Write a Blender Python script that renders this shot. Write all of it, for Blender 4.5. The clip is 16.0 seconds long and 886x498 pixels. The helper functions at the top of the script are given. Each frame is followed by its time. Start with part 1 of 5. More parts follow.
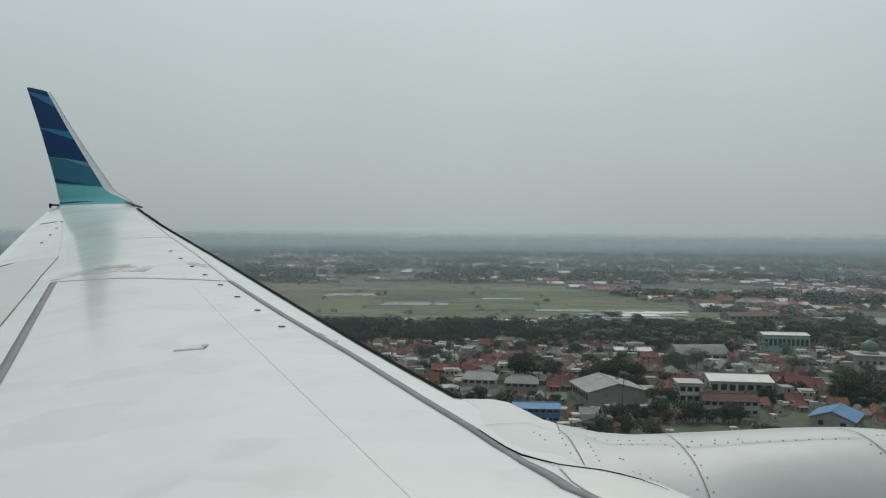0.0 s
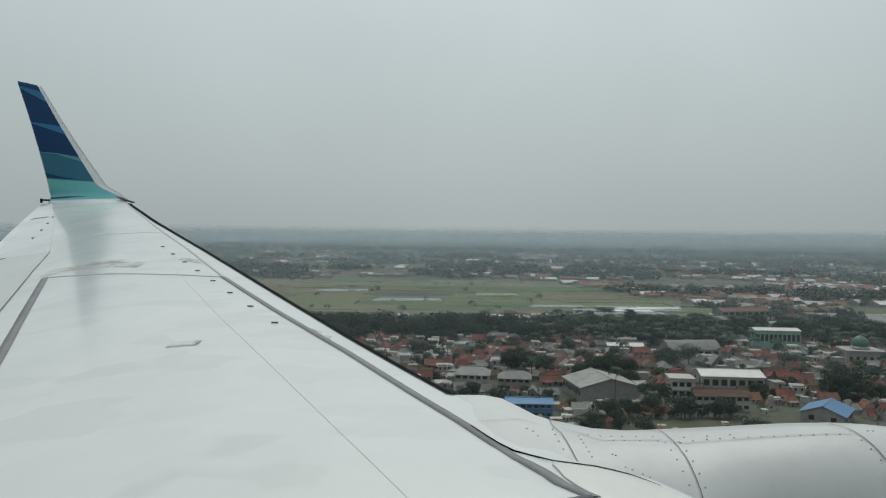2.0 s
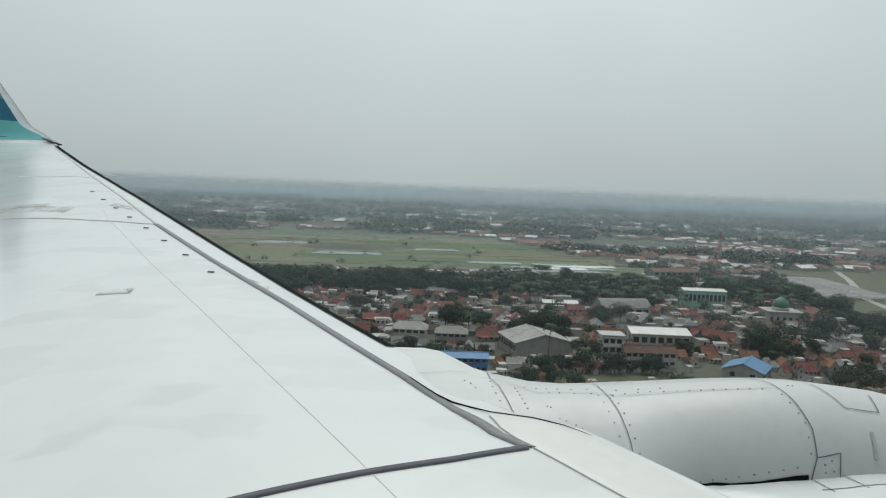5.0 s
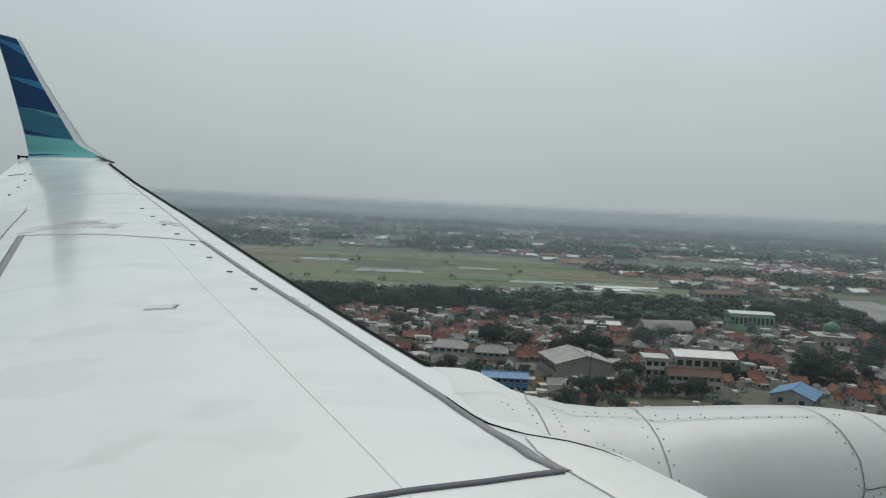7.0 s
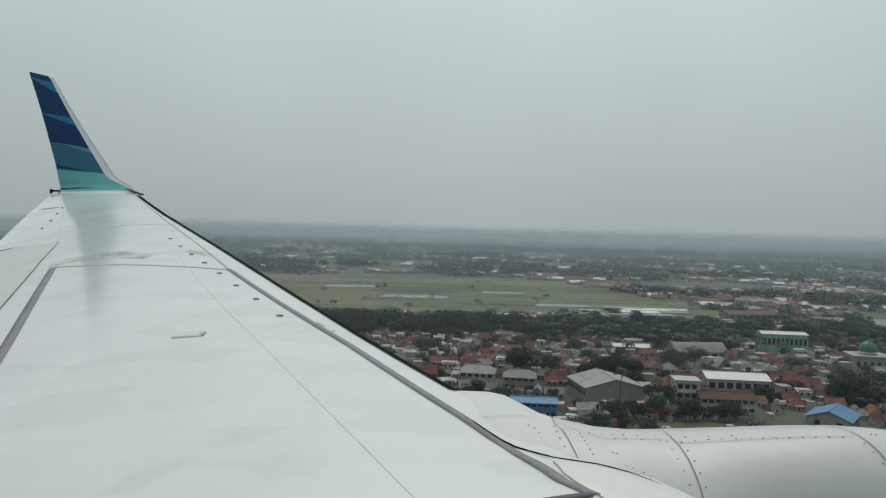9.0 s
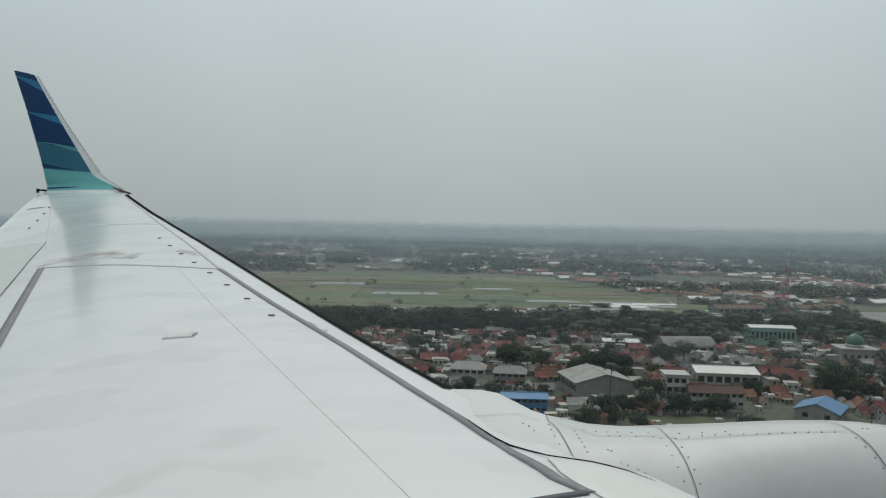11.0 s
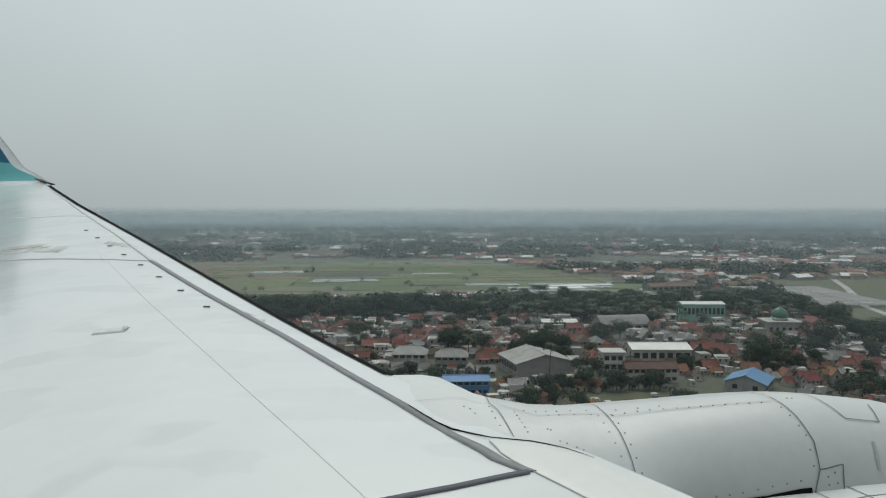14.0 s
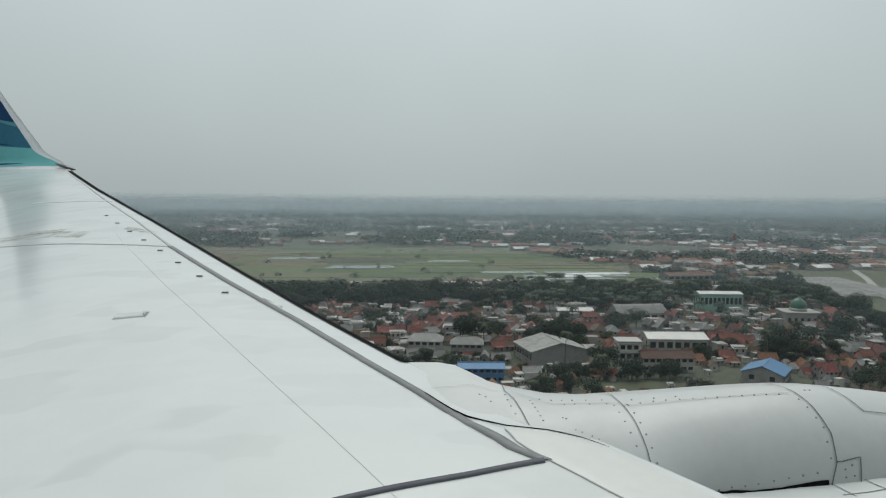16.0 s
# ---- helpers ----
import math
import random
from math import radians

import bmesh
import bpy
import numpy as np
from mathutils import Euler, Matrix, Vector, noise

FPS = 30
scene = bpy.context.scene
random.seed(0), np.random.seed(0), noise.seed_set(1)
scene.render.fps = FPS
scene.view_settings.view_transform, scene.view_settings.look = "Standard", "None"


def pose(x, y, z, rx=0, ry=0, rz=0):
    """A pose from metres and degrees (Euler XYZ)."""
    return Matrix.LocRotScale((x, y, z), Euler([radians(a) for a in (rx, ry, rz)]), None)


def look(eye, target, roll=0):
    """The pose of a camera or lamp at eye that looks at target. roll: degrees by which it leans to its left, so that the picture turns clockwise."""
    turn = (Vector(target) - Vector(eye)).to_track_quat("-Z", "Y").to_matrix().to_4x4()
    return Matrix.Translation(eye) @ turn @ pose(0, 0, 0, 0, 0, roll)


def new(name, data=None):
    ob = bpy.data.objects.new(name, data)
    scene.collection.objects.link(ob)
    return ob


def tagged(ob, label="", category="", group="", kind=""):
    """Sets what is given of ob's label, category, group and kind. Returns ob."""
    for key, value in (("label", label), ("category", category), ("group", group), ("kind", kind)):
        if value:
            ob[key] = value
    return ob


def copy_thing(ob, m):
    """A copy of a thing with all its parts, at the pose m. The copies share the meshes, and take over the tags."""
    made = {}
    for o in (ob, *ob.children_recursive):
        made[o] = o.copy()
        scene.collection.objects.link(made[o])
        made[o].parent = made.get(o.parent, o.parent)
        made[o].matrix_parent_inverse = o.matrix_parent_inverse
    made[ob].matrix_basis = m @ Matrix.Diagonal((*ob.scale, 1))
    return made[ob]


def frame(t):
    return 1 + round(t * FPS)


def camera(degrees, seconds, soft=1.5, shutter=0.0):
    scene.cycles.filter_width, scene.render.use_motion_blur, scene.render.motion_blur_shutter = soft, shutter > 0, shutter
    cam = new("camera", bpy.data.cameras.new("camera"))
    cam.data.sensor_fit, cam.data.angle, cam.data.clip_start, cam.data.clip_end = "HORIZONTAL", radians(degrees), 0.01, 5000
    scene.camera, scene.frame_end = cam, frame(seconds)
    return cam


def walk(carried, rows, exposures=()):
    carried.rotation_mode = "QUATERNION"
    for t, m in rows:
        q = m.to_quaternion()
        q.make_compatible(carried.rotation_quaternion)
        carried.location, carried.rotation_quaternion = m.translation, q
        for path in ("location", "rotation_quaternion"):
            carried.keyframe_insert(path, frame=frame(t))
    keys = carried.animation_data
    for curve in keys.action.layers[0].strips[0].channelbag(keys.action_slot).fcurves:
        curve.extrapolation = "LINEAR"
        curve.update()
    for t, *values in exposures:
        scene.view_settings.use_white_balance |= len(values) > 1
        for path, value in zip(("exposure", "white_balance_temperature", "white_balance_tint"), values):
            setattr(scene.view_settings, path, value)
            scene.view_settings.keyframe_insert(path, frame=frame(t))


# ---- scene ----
H = 60.0  # height of the cabin window over the ground

cam = camera(61.6, 16.0, soft=1.2)
PATH = [(0, 0.000, 0.000, 0.000, 0.000, -0.850, -0.500),
        (0.5, -0.004, 0.004, 0.008, -0.056, -0.796, -0.728),
        (1, -0.001, 0.003, 0.001, -0.484, -1.190, -0.682),
        (1.5, -0.004, 0.007, -0.005, -0.559, -1.135, -0.755),
        (2, -0.001, 0.001, 0.003, -0.528, -1.189, -0.572),
        (2.5, -0.001, 0.004, -0.001, -0.458, -0.982, -0.773),
        (3, -0.002, 0.009, -0.002, -0.837, -1.145, -0.838),
        (3.5, -0.002, -0.001, -0.009, -0.710, -1.182, -0.744),
        (4, 0.002, 0.004, -0.018, -1.290, -0.866, -1.142),
        (4.5, -0.001, 0.013, -0.007, -3.197, -3.214, -1.773),
        (5, -0.009, 0.018, -0.007, -5.058, -4.539, -2.277),
        (5.2, -0.002, 0.008, 0.000, -5.314, -4.721, -1.907),
        (7.3, -0.001, 0.001, 0.003, -1.318, -2.667, -2.410),
        (7.5, -0.001, 0.004, -0.000, -1.069, -2.304, -2.085),
        (8, -0.004, -0.000, -0.003, -0.349, -2.142, -2.199),
        (8.5, 0.006, -0.013, -0.006, 0.534, -1.645, -1.655),
        (9, 0.008, -0.003, -0.005, 0.053, -1.383, -1.556),
        (9.2, 0.004, -0.001, 0.001, -0.369, -1.613, -1.649),
        (11.5, -0.005, 0.003, 0.003, -0.935, -1.639, -0.958),
        (12, 0.001, 0.001, -0.005, -1.689, -2.505, -1.083),
        (12.5, -0.002, 0.003, 0.011, -2.999, -1.667, -0.530),
        (13, -0.003, 0.014, 0.016, -5.937, -2.550, 0.898),
        (13.5, -0.003, 0.013, 0.013, -5.999, -2.418, 0.908),
        (14, 0.001, 0.008, 0.004, -5.489, -2.716, -0.004),
        (14.5, -0.001, 0.003, 0.005, -3.544, -3.140, -1.220),
        (15, -0.001, 0.006, -0.005, -3.724, -3.359, -0.781),
        (15.5, -0.004, 0.001, -0.005, -3.286, -3.374, -1.350),
        (16, -0.003, 0.003, 0.008, -4.223, -3.693, -0.385)]
walk(cam, [(t, pose(x, y, z + H, 90 + pitch, roll, yaw)) for t, x, y, z, yaw, pitch, roll in PATH], exposures=[(0, -0.02), (4.0, -0.02), (4.5, 0.02), (5.0, 0.22), (5.2, 0.25), (7.3, 0.04), (9.0, -0.02), (11.5, -0.02), (12.2, 0.02), (13.0, 0.10), (14.5, 0.10), (16.0, 0.06)])

# ---- sky, sun ----
world = bpy.data.worlds.new("hazy_sky")
scene.world = world
world.use_nodes = True
wn, wl = world.node_tree.nodes, world.node_tree.links
wn.clear()
SUN_UP, SUN_TURN = 60, 7
out = wn.new("ShaderNodeOutputWorld")
sky = wn.new("ShaderNodeTexSky")
sky.sky_type, sky.sun_disc = "NISHITA", False
sky.sun_elevation, sky.sun_rotation = radians(SUN_UP), radians(SUN_TURN)
sky.dust_density, sky.air_density, sky.altitude = 6.0, 1.0, 60
sky_bg = wn.new("ShaderNodeBackground")
sky_bg.inputs[1].default_value = 0.010
wl.new(sky.outputs[0], sky_bg.inputs[0])
tc = wn.new("ShaderNodeTexCoord")
sep = wn.new("ShaderNodeSeparateXYZ")
wl.new(tc.outputs["Generated"], sep.inputs[0])
cloud = wn.new("ShaderNodeTexNoise")
cloud.inputs["Scale"].default_value, cloud.inputs["Detail"].default_value = 1.6, 3
wl.new(tc.outputs["Generated"], cloud.inputs["Vector"])
ramp = wn.new("ShaderNodeValToRGB")
wl.new(sep.outputs["Z"], ramp.inputs[0])
SKY = ((0.0, (0.385, 0.442, 0.450)), (0.06, (0.395, 0.453, 0.460)), (0.16, (0.420, 0.481, 0.487)), (0.32, (0.475, 0.543, 0.548)), (1.0, (0.575, 0.645, 0.652)))
while len(ramp.color_ramp.elements) < len(SKY):
    ramp.color_ramp.elements.new(0.5)
for e, (p, c) in zip(ramp.color_ramp.elements, SKY):
    e.position, e.color = p, (*c, 1)
cm = wn.new("ShaderNodeMapRange")
cm.inputs[1].default_value, cm.inputs[2].default_value, cm.inputs[3].default_value, cm.inputs[4].default_value = 0.3, 0.7, 0.93, 1.07
wl.new(cloud.outputs[0], cm.inputs[0])
cloud_bg = wn.new("ShaderNodeBackground")
wl.new(ramp.outputs[0], cloud_bg.inputs[0])
# the cloud is brightest round the hidden sun
toward = wn.new("ShaderNodeVectorMath")
toward.operation = "DOT_PRODUCT"
toward.inputs[1].default_value = Vector((10, 85, 150)).normalized()
wl.new(tc.outputs["Generated"], toward.inputs[0])
glow = wn.new("ShaderNodeMapRange")
glow.inputs[1].default_value, glow.inputs[2].default_value, glow.inputs[3].default_value, glow.inputs[4].default_value = -0.6, 0.9, 0.5, 1.12
wl.new(toward.outputs["Value"], glow.inputs[0])
level = wn.new("ShaderNodeMath")
level.operation = "MULTIPLY"
wl.new(cm.outputs[0], level.inputs[0])
wl.new(glow.outputs[0], level.inputs[1])
wl.new(level.outputs[0], cloud_bg.inputs[1])
both = wn.new("ShaderNodeAddShader")
wl.new(sky_bg.outputs[0], both.inputs[0])
wl.new(cloud_bg.outputs[0], both.inputs[1])
wl.new(both.outputs[0], out.inputs[0])
sun = new("sun", bpy.data.lights.new("sun", "SUN"))
sun.data.energy, sun.data.angle, sun.data.color = 1.0, radians(45), (1.0, 0.965, 0.92)
sun.matrix_world = look((10, 95, 150 + H), (0, 10, H))


# ---- materials ----
def material(name, base, rough=0.7, metal=0.0, vary=0.25, scale=1.0, fine=8.0, bump=0.2, hue=0.0, coat=0.0, island=False, stain=(0, 0, 0), stain_amount=0.0, courses=0.0, dist=0.02, gloss=0.5):
    """Paint or stuff with two scales of variation, a stain, relief, and a shift from piece to piece."""
    m = bpy.data.materials.new(name)
    m.use_nodes = True
    n, l = m.node_tree.nodes, m.node_tree.links
    b = n["Principled BSDF"]
    b.inputs["Roughness"].default_value, b.inputs["Metallic"].default_value = rough, metal
    b.inputs["Specular IOR Level"].default_value = gloss
    b.inputs["Coat Weight"].default_value, b.inputs["Coat Roughness"].default_value = coat, 0.08
    pos = n.new("ShaderNodeNewGeometry")
    tex = n.new("ShaderNodeTexCoord")
    big, small = n.new("ShaderNodeTexNoise"), n.new("ShaderNodeTexNoise")
    big.inputs["Scale"].default_value, big.inputs["Detail"].default_value = scale, 4
    small.inputs["Scale"].default_value, small.inputs["Detail"].default_value = fine, 6
    for t in (big, small):
        l.new(tex.outputs["Object"] if hue or courses else pos.outputs["Position"], t.inputs["Vector"])
    add = n.new("ShaderNodeMath")
    add.operation = "ADD"
    l.new(big.outputs[0], add.inputs[0])
    l.new(small.outputs[0], add.inputs[1])
    mr = n.new("ShaderNodeMapRange")
    mr.inputs[1].default_value, mr.inputs[2].default_value = 0.6, 1.4
    mr.inputs[3].default_value, mr.inputs[4].default_value = 1 - vary, 1 + vary
    l.new(add.outputs[0], mr.inputs[0])
    col = n.new("ShaderNodeHueSaturation")
    col.inputs["Color"].default_value = (*base, 1)
    l.new(mr.outputs[0], col.inputs["Value"])
    last = col.outputs[0]
    if hue:
        info = n.new("ShaderNodeObjectInfo")
        pick = pos.outputs["Random Per Island"] if island else info.outputs["Random"]
        h = n.new("ShaderNodeMapRange")
        h.inputs[3].default_value, h.inputs[4].default_value = 0.5 - hue * 0.06, 0.5 + hue * 0.06
        l.new(pick, h.inputs[0])
        l.new(h.outputs[0], col.inputs["Hue"])
        v = n.new("ShaderNodeHueSaturation")
        w = n.new("ShaderNodeMapRange")
        w.inputs[3].default_value, w.inputs[4].default_value = 1 - hue * 0.55, 1 + hue * 0.55
        s = n.new("ShaderNodeMath")
        s.operation, s.inputs[1].default_value = "MULTIPLY", 7.31
        f = n.new("ShaderNodeMath")
        f.operation = "FRACT"
        l.new(pick, s.inputs[0])
        l.new(s.outputs[0], f.inputs[0])
        l.new(f.outputs[0], w.inputs[0])
        l.new(w.outputs[0], v.inputs["Value"])
        l.new(last, v.inputs["Color"])
        last = v.outputs[0]
    if stain_amount:
        sn = n.new("ShaderNodeTexNoise")
        sn.inputs["Scale"].default_value, sn.inputs["Detail"].default_value, sn.inputs["Roughness"].default_value = scale * 0.6, 8, 0.65
        l.new(tex.outputs["Object"] if hue or courses else pos.outputs["Position"], sn.inputs["Vector"])
        sr = n.new("ShaderNodeMapRange")
        sr.inputs[1].default_value, sr.inputs[2].default_value, sr.inputs[4].default_value = 0.5, 0.72, stain_amount
        l.new(sn.outputs[0], sr.inputs[0])
        mx = n.new("ShaderNodeMix")
        mx.data_type = "RGBA"
        l.new(sr.outputs[0], mx.inputs[0])
        l.new(last, mx.inputs[6])
        mx.inputs[7].default_value = (*stain, 1)
        last = mx.outputs[2]
    l.new(last, b.inputs["Base Color"])
    if bump:
        bp = n.new("ShaderNodeBump")
        bp.inputs["Strength"].default_value, bp.inputs["Distance"].default_value = bump, dist
        height = small.outputs[0]
        if courses:
            wv = n.new("ShaderNodeTexWave")
            wv.bands_direction, wv.inputs["Scale"].default_value, wv.inputs["Distortion"].default_value = "Z", courses, 0.4
            l.new(tex.outputs["Object"], wv.inputs["Vector"])
            height = wv.outputs[0]
        l.new(height, bp.inputs["Height"])
        l.new(bp.outputs[0], b.inputs["Normal"])
    return m


WING_WHITE = material("white_aircraft_paint", (0.69, 0.71, 0.695), 0.22, 0, 0.03, 1.1, 5, 0.01, coat=0.2, stain=(0.60, 0.625, 0.615), stain_amount=0.6, dist=0.004)


def patchy_tone(m, scale, amount):
    """Oblong patches of a slightly darker base colour."""
    n, l = m.node_tree.nodes, m.node_tree.links
    b = n["Principled BSDF"]
    pos, mp, vo = n.new("ShaderNodeNewGeometry"), n.new("ShaderNodeMapping"), n.new("ShaderNodeTexVoronoi")
    wob, mixv = n.new("ShaderNodeTexNoise"), n.new("ShaderNodeMix")
    wob.inputs["Scale"].default_value = 4
    mixv.data_type, mixv.inputs[0].default_value = "VECTOR", 0.16
    mp.inputs["Scale"].default_value = scale
    mp.inputs["Rotation"].default_value = (0, 0, radians(27))
    vo.feature, vo.distance = "SMOOTH_F1", "CHEBYCHEV"
    vo.inputs["Scale"].default_value, vo.inputs["Smoothness"].default_value = 1.0, 0.3
    l.new(pos.outputs["Position"], wob.inputs["Vector"])
    l.new(pos.outputs["Position"], mp.inputs["Vector"])
    l.new(mp.outputs[0], mixv.inputs[4])
    l.new(wob.outputs["Color"], mixv.inputs[5])
    l.new(mixv.outputs[1], vo.inputs["Vector"])
    sep_c, mr, hs = n.new("ShaderNodeSeparateColor"), n.new("ShaderNodeMapRange"), n.new("ShaderNodeHueSaturation")
    l.new(vo.outputs["Color"], sep_c.inputs[0])
    l.new(sep_c.outputs[0], mr.inputs[0])
    mr.inputs[1].default_value, mr.inputs[2].default_value = 0.45, 1.0
    mr.inputs[3].default_value, mr.inputs[4].default_value = 1.0, 1.0 - amount
    l.new(b.inputs["Base Color"].links[0].from_socket, hs.inputs["Color"])
    l.new(mr.outputs[0], hs.inputs["Value"])
    l.new(hs.outputs[0], b.inputs["Base Color"])


patchy_tone(WING_WHITE, (3.4, 6.2, 1.0), 0.085)
COWL_WHITE = material("white_cowl_paint", (0.55, 0.565, 0.555), 0.4, 0, 0.04, 6, 30, 0.015, coat=0.15, stain=(0.47, 0.47, 0.45), stain_amount=0.4, dist=0.004, gloss=0.5)
FAIRING_WHITE = material("white_fairing_paint", (0.63, 0.645, 0.635), 0.5, 0, 0.04, 3, 20, 0.01, stain=(0.58, 0.585, 0.57), stain_amount=0.4, dist=0.004, gloss=0.3)
NOSE_CREAM = material("cream_grey_nose_paint", (0.66, 0.665, 0.635), 0.4, 0, 0.05, 2, 20, 0.02, coat=0.1, stain=(0.58, 0.57, 0.53), stain_amount=0.4, dist=0.004)
RIVET = material("dull_rivet_heads", (0.25, 0.255, 0.26), 0.5, 0.3, 0.2, 20, 60, 0)
FILLED_SEAM = material("overpainted_skin_seam", (0.60, 0.61, 0.60), 0.4, 0, 0.15, 5, 30, 0)
PALE_SEALANT = material("faded_grey_sealant", (0.225, 0.23, 0.235), 0.7, 0, 0.2, 3, 30, 0.1, dist=0.002, gloss=0.3)
SEALANT = material("grey_sealant", (0.115, 0.12, 0.135), 0.8, 0, 0.2, 3, 30, 0.1, dist=0.002, gloss=0.2)
SEAM = material("seam_shadow_gap", (0.14, 0.14, 0.145), 0.7, 0, 0.2, 5, 30, 0)
FAINT_SEAM = material("filled_skin_seam", (0.40, 0.41, 0.40), 0.5, 0, 0.2, 5, 30, 0)
BLACK_RUBBER = material("black_seal_rubber", (0.010, 0.011, 0.012), 0.95, 0, 0.3, 5, 40, 0.1, gloss=0.05)
BARE_METAL = material("pale_grey_edge_paint", (0.80, 0.81, 0.82), 0.25, 0.1, 0.1, 4, 60, 0.05)
FASTENER = material("dark_fastener_steel", (0.17, 0.17, 0.175), 0.5, 0.4, 0.2, 20, 60, 0)
GRIME = material("brown_grime", (0.45, 0.44, 0.39), 0.45, 0, 0.2, 9, 40, 0.05)


def broken_film(m, scale, low, high):
    """Thins a film out in blotches, so that the paint under it shows through."""
    n, l = m.node_tree.nodes, m.node_tree.links
    b = n["Principled BSDF"]
    pos, no, mr = n.new("ShaderNodeNewGeometry"), n.new("ShaderNodeTexNoise"), n.new("ShaderNodeMapRange")
    no.inputs["Scale"].default_value, no.inputs["Detail"].default_value = scale, 6
    l.new(pos.outputs["Position"], no.inputs["Vector"])
    l.new(no.outputs[0], mr.inputs[0])
    mr.inputs[1].default_value, mr.inputs[2].default_value, mr.inputs[4].default_value = low, high, 0.55
    l.new(mr.outputs[0], b.inputs["Alpha"])


broken_film(GRIME, 6, 0.36, 0.66)
SPOILER_GREY = material("dull_pale_grey_paint", (0.575, 0.605, 0.585), 0.5, 0, 0.05, 1.5, 8, 0.01, stain=(0.50, 0.52, 0.49), stain_amount=0.5, dist=0.004, gloss=0.3)
PLACARD = material("worn_grey_placard", (0.58, 0.595, 0.58), 0.45, 0, 0.12, 20, 90, 0.02)
NAVY = material("navy_livery_paint", (0.008, 0.050, 0.145), 0.35, 0, 0.12, 2, 20, 0.02, gloss=0.2)
BLUE = material("sky_blue_livery_paint", (0.034, 0.185, 0.37), 0.35, 0, 0.1, 2, 20, 0.02, gloss=0.2)
TEAL = material("teal_livery_paint", (0.036, 0.160, 0.245), 0.35, 0, 0.12, 2, 20, 0.02, gloss=0.2)
LIGHT_TEAL = material("pale_teal_livery_paint", (0.10, 0.31, 0.37), 0.35, 0, 0.12, 2, 20, 0.02, gloss=0.2)
MINT = material("turquoise_livery_paint", (0.15, 0.47, 0.48), 0.3, 0, 0.06, 2, 8, 0.02, gloss=0.3)
LENS = material("smoked_lamp_lens", (0.03, 0.035, 0.035), 0.08, 0, 0.1, 5, 20, 0, coat=0.6)


CABIN_SKIN = material("pale_grey_cabin_skin", (0.28, 0.29, 0.30), 0.5, 0, 0.05, 0.8, 10, 0.02)

# ---- mesh helpers ----
def finish(name, verts, faces, mat, parent=None, smooth=False, label=""):
    me = bpy.data.meshes.new(name)
    me.from_pydata([tuple(v) for v in verts], [], faces)
    me.update()
    if smooth:
        me.shade_smooth()
    me.materials.append(mat)
    ob = new(name, me)
    if parent is not None:
        ob.parent = parent
    if label:
        ob["label"] = label
    return ob


def part(name, bm, mat, parent, label=""):
    me = bpy.data.meshes.new(name)
    bm.to_mesh(me)
    bm.free()
    me.materials.append(mat)
    ob = new(name, me)
    ob.parent = parent
    if label:
        ob["label"] = label
    return ob


def share(src, name, parent, m):
    ob = new(name, src.data)
    ob.parent = parent
    ob.matrix_basis = m
    return ob


def grid_faces(nu, nv, flip=False):
    f = []
    for i in range(nu - 1):
        for j in range(nv - 1):
            q = (i * nv + j, (i + 1) * nv + j, (i + 1) * nv + j + 1, i * nv + j + 1)
            f.append(q[::-1] if flip else q)
    return f


def box_data(x0, x1, y0, y1, z0, z1):
    v = [(x, y, z) for x in (x0, x1) for y in (y0, y1) for z in (z0, z1)]
    return v, [(0, 1, 3, 2), (4, 6, 7, 5), (0, 4, 5, 1), (2, 3, 7, 6), (0, 2, 6, 4), (1, 5, 7, 3)]


def box_part(name, x0, x1, y0, y1, z0, z1, mat, parent, bevel=0.0, label=""):
    bm = bmesh.new()
    v, f = box_data(x0, x1, y0, y1, z0, z1)
    vs = [bm.verts.new(p) for p in v]
    for q in f:
        bm.faces.new([vs[i] for i in q])
    if bevel:
        bmesh.ops.bevel(bm, geom=list(bm.edges), offset=bevel, segments=1, affect="EDGES")
    return part(name, bm, mat, parent, label)


# ---- wing and nacelle shape: metres from the cabin window, x forward, y outboard, z up ----
def le_point(y):
    f = (y - 3.1) / 12.4
    k = min(max((2.46 - y) / 0.26, 0), 1)  # fixed nose inboard of the engine
    return 0.092 - 6.376 * f + 0.10 * k * k * (3 - 2 * k) + 0.14 * max(0, 2.3 - y), -0.672 + 1.287 * f


def nose_rise(y):
    k = min(max((2.46 - y) / 0.26, 0), 1)
    return 0.036 * k * k * (3 - 2 * k)


def chord_at(y):
    return 1.75 + (15.5 - y) * 0.16 if y > 10 else 2.63 + (10 - y) * 0.33


def droop_at(y):
    return min(0.20, 0.03 + 0.036 * (15.5 - y))


def wing_z(x, y):
    xl, zl = le_point(y)
    c = chord_at(y)
    s = min(max((xl - x) / c, 0), 1)
    return zl + nose_rise(y) * max(0, 1 - 6 * s) ** 2 + c * (0.31 * min(1, max(0.10, (14.5 - y) / 7)) * s * (1 - s) ** 1.5 - droop_at(y) * s)


def trim_at(y):
    """How far the real edge lies behind the straight leading-edge line."""
    pts = ((0, 0), (3.0, 0), (3.5, 0.035), (4, 0.058), (5, 0.078), (8, 0.12), (11, 0.14), (15.5, 0.12))
    for (a, da), (b, db) in zip(pts[:-1], pts[1:]):
        if y <= b:
            return da + (db - da) * (y - a) / (b - a)
    return 0.12


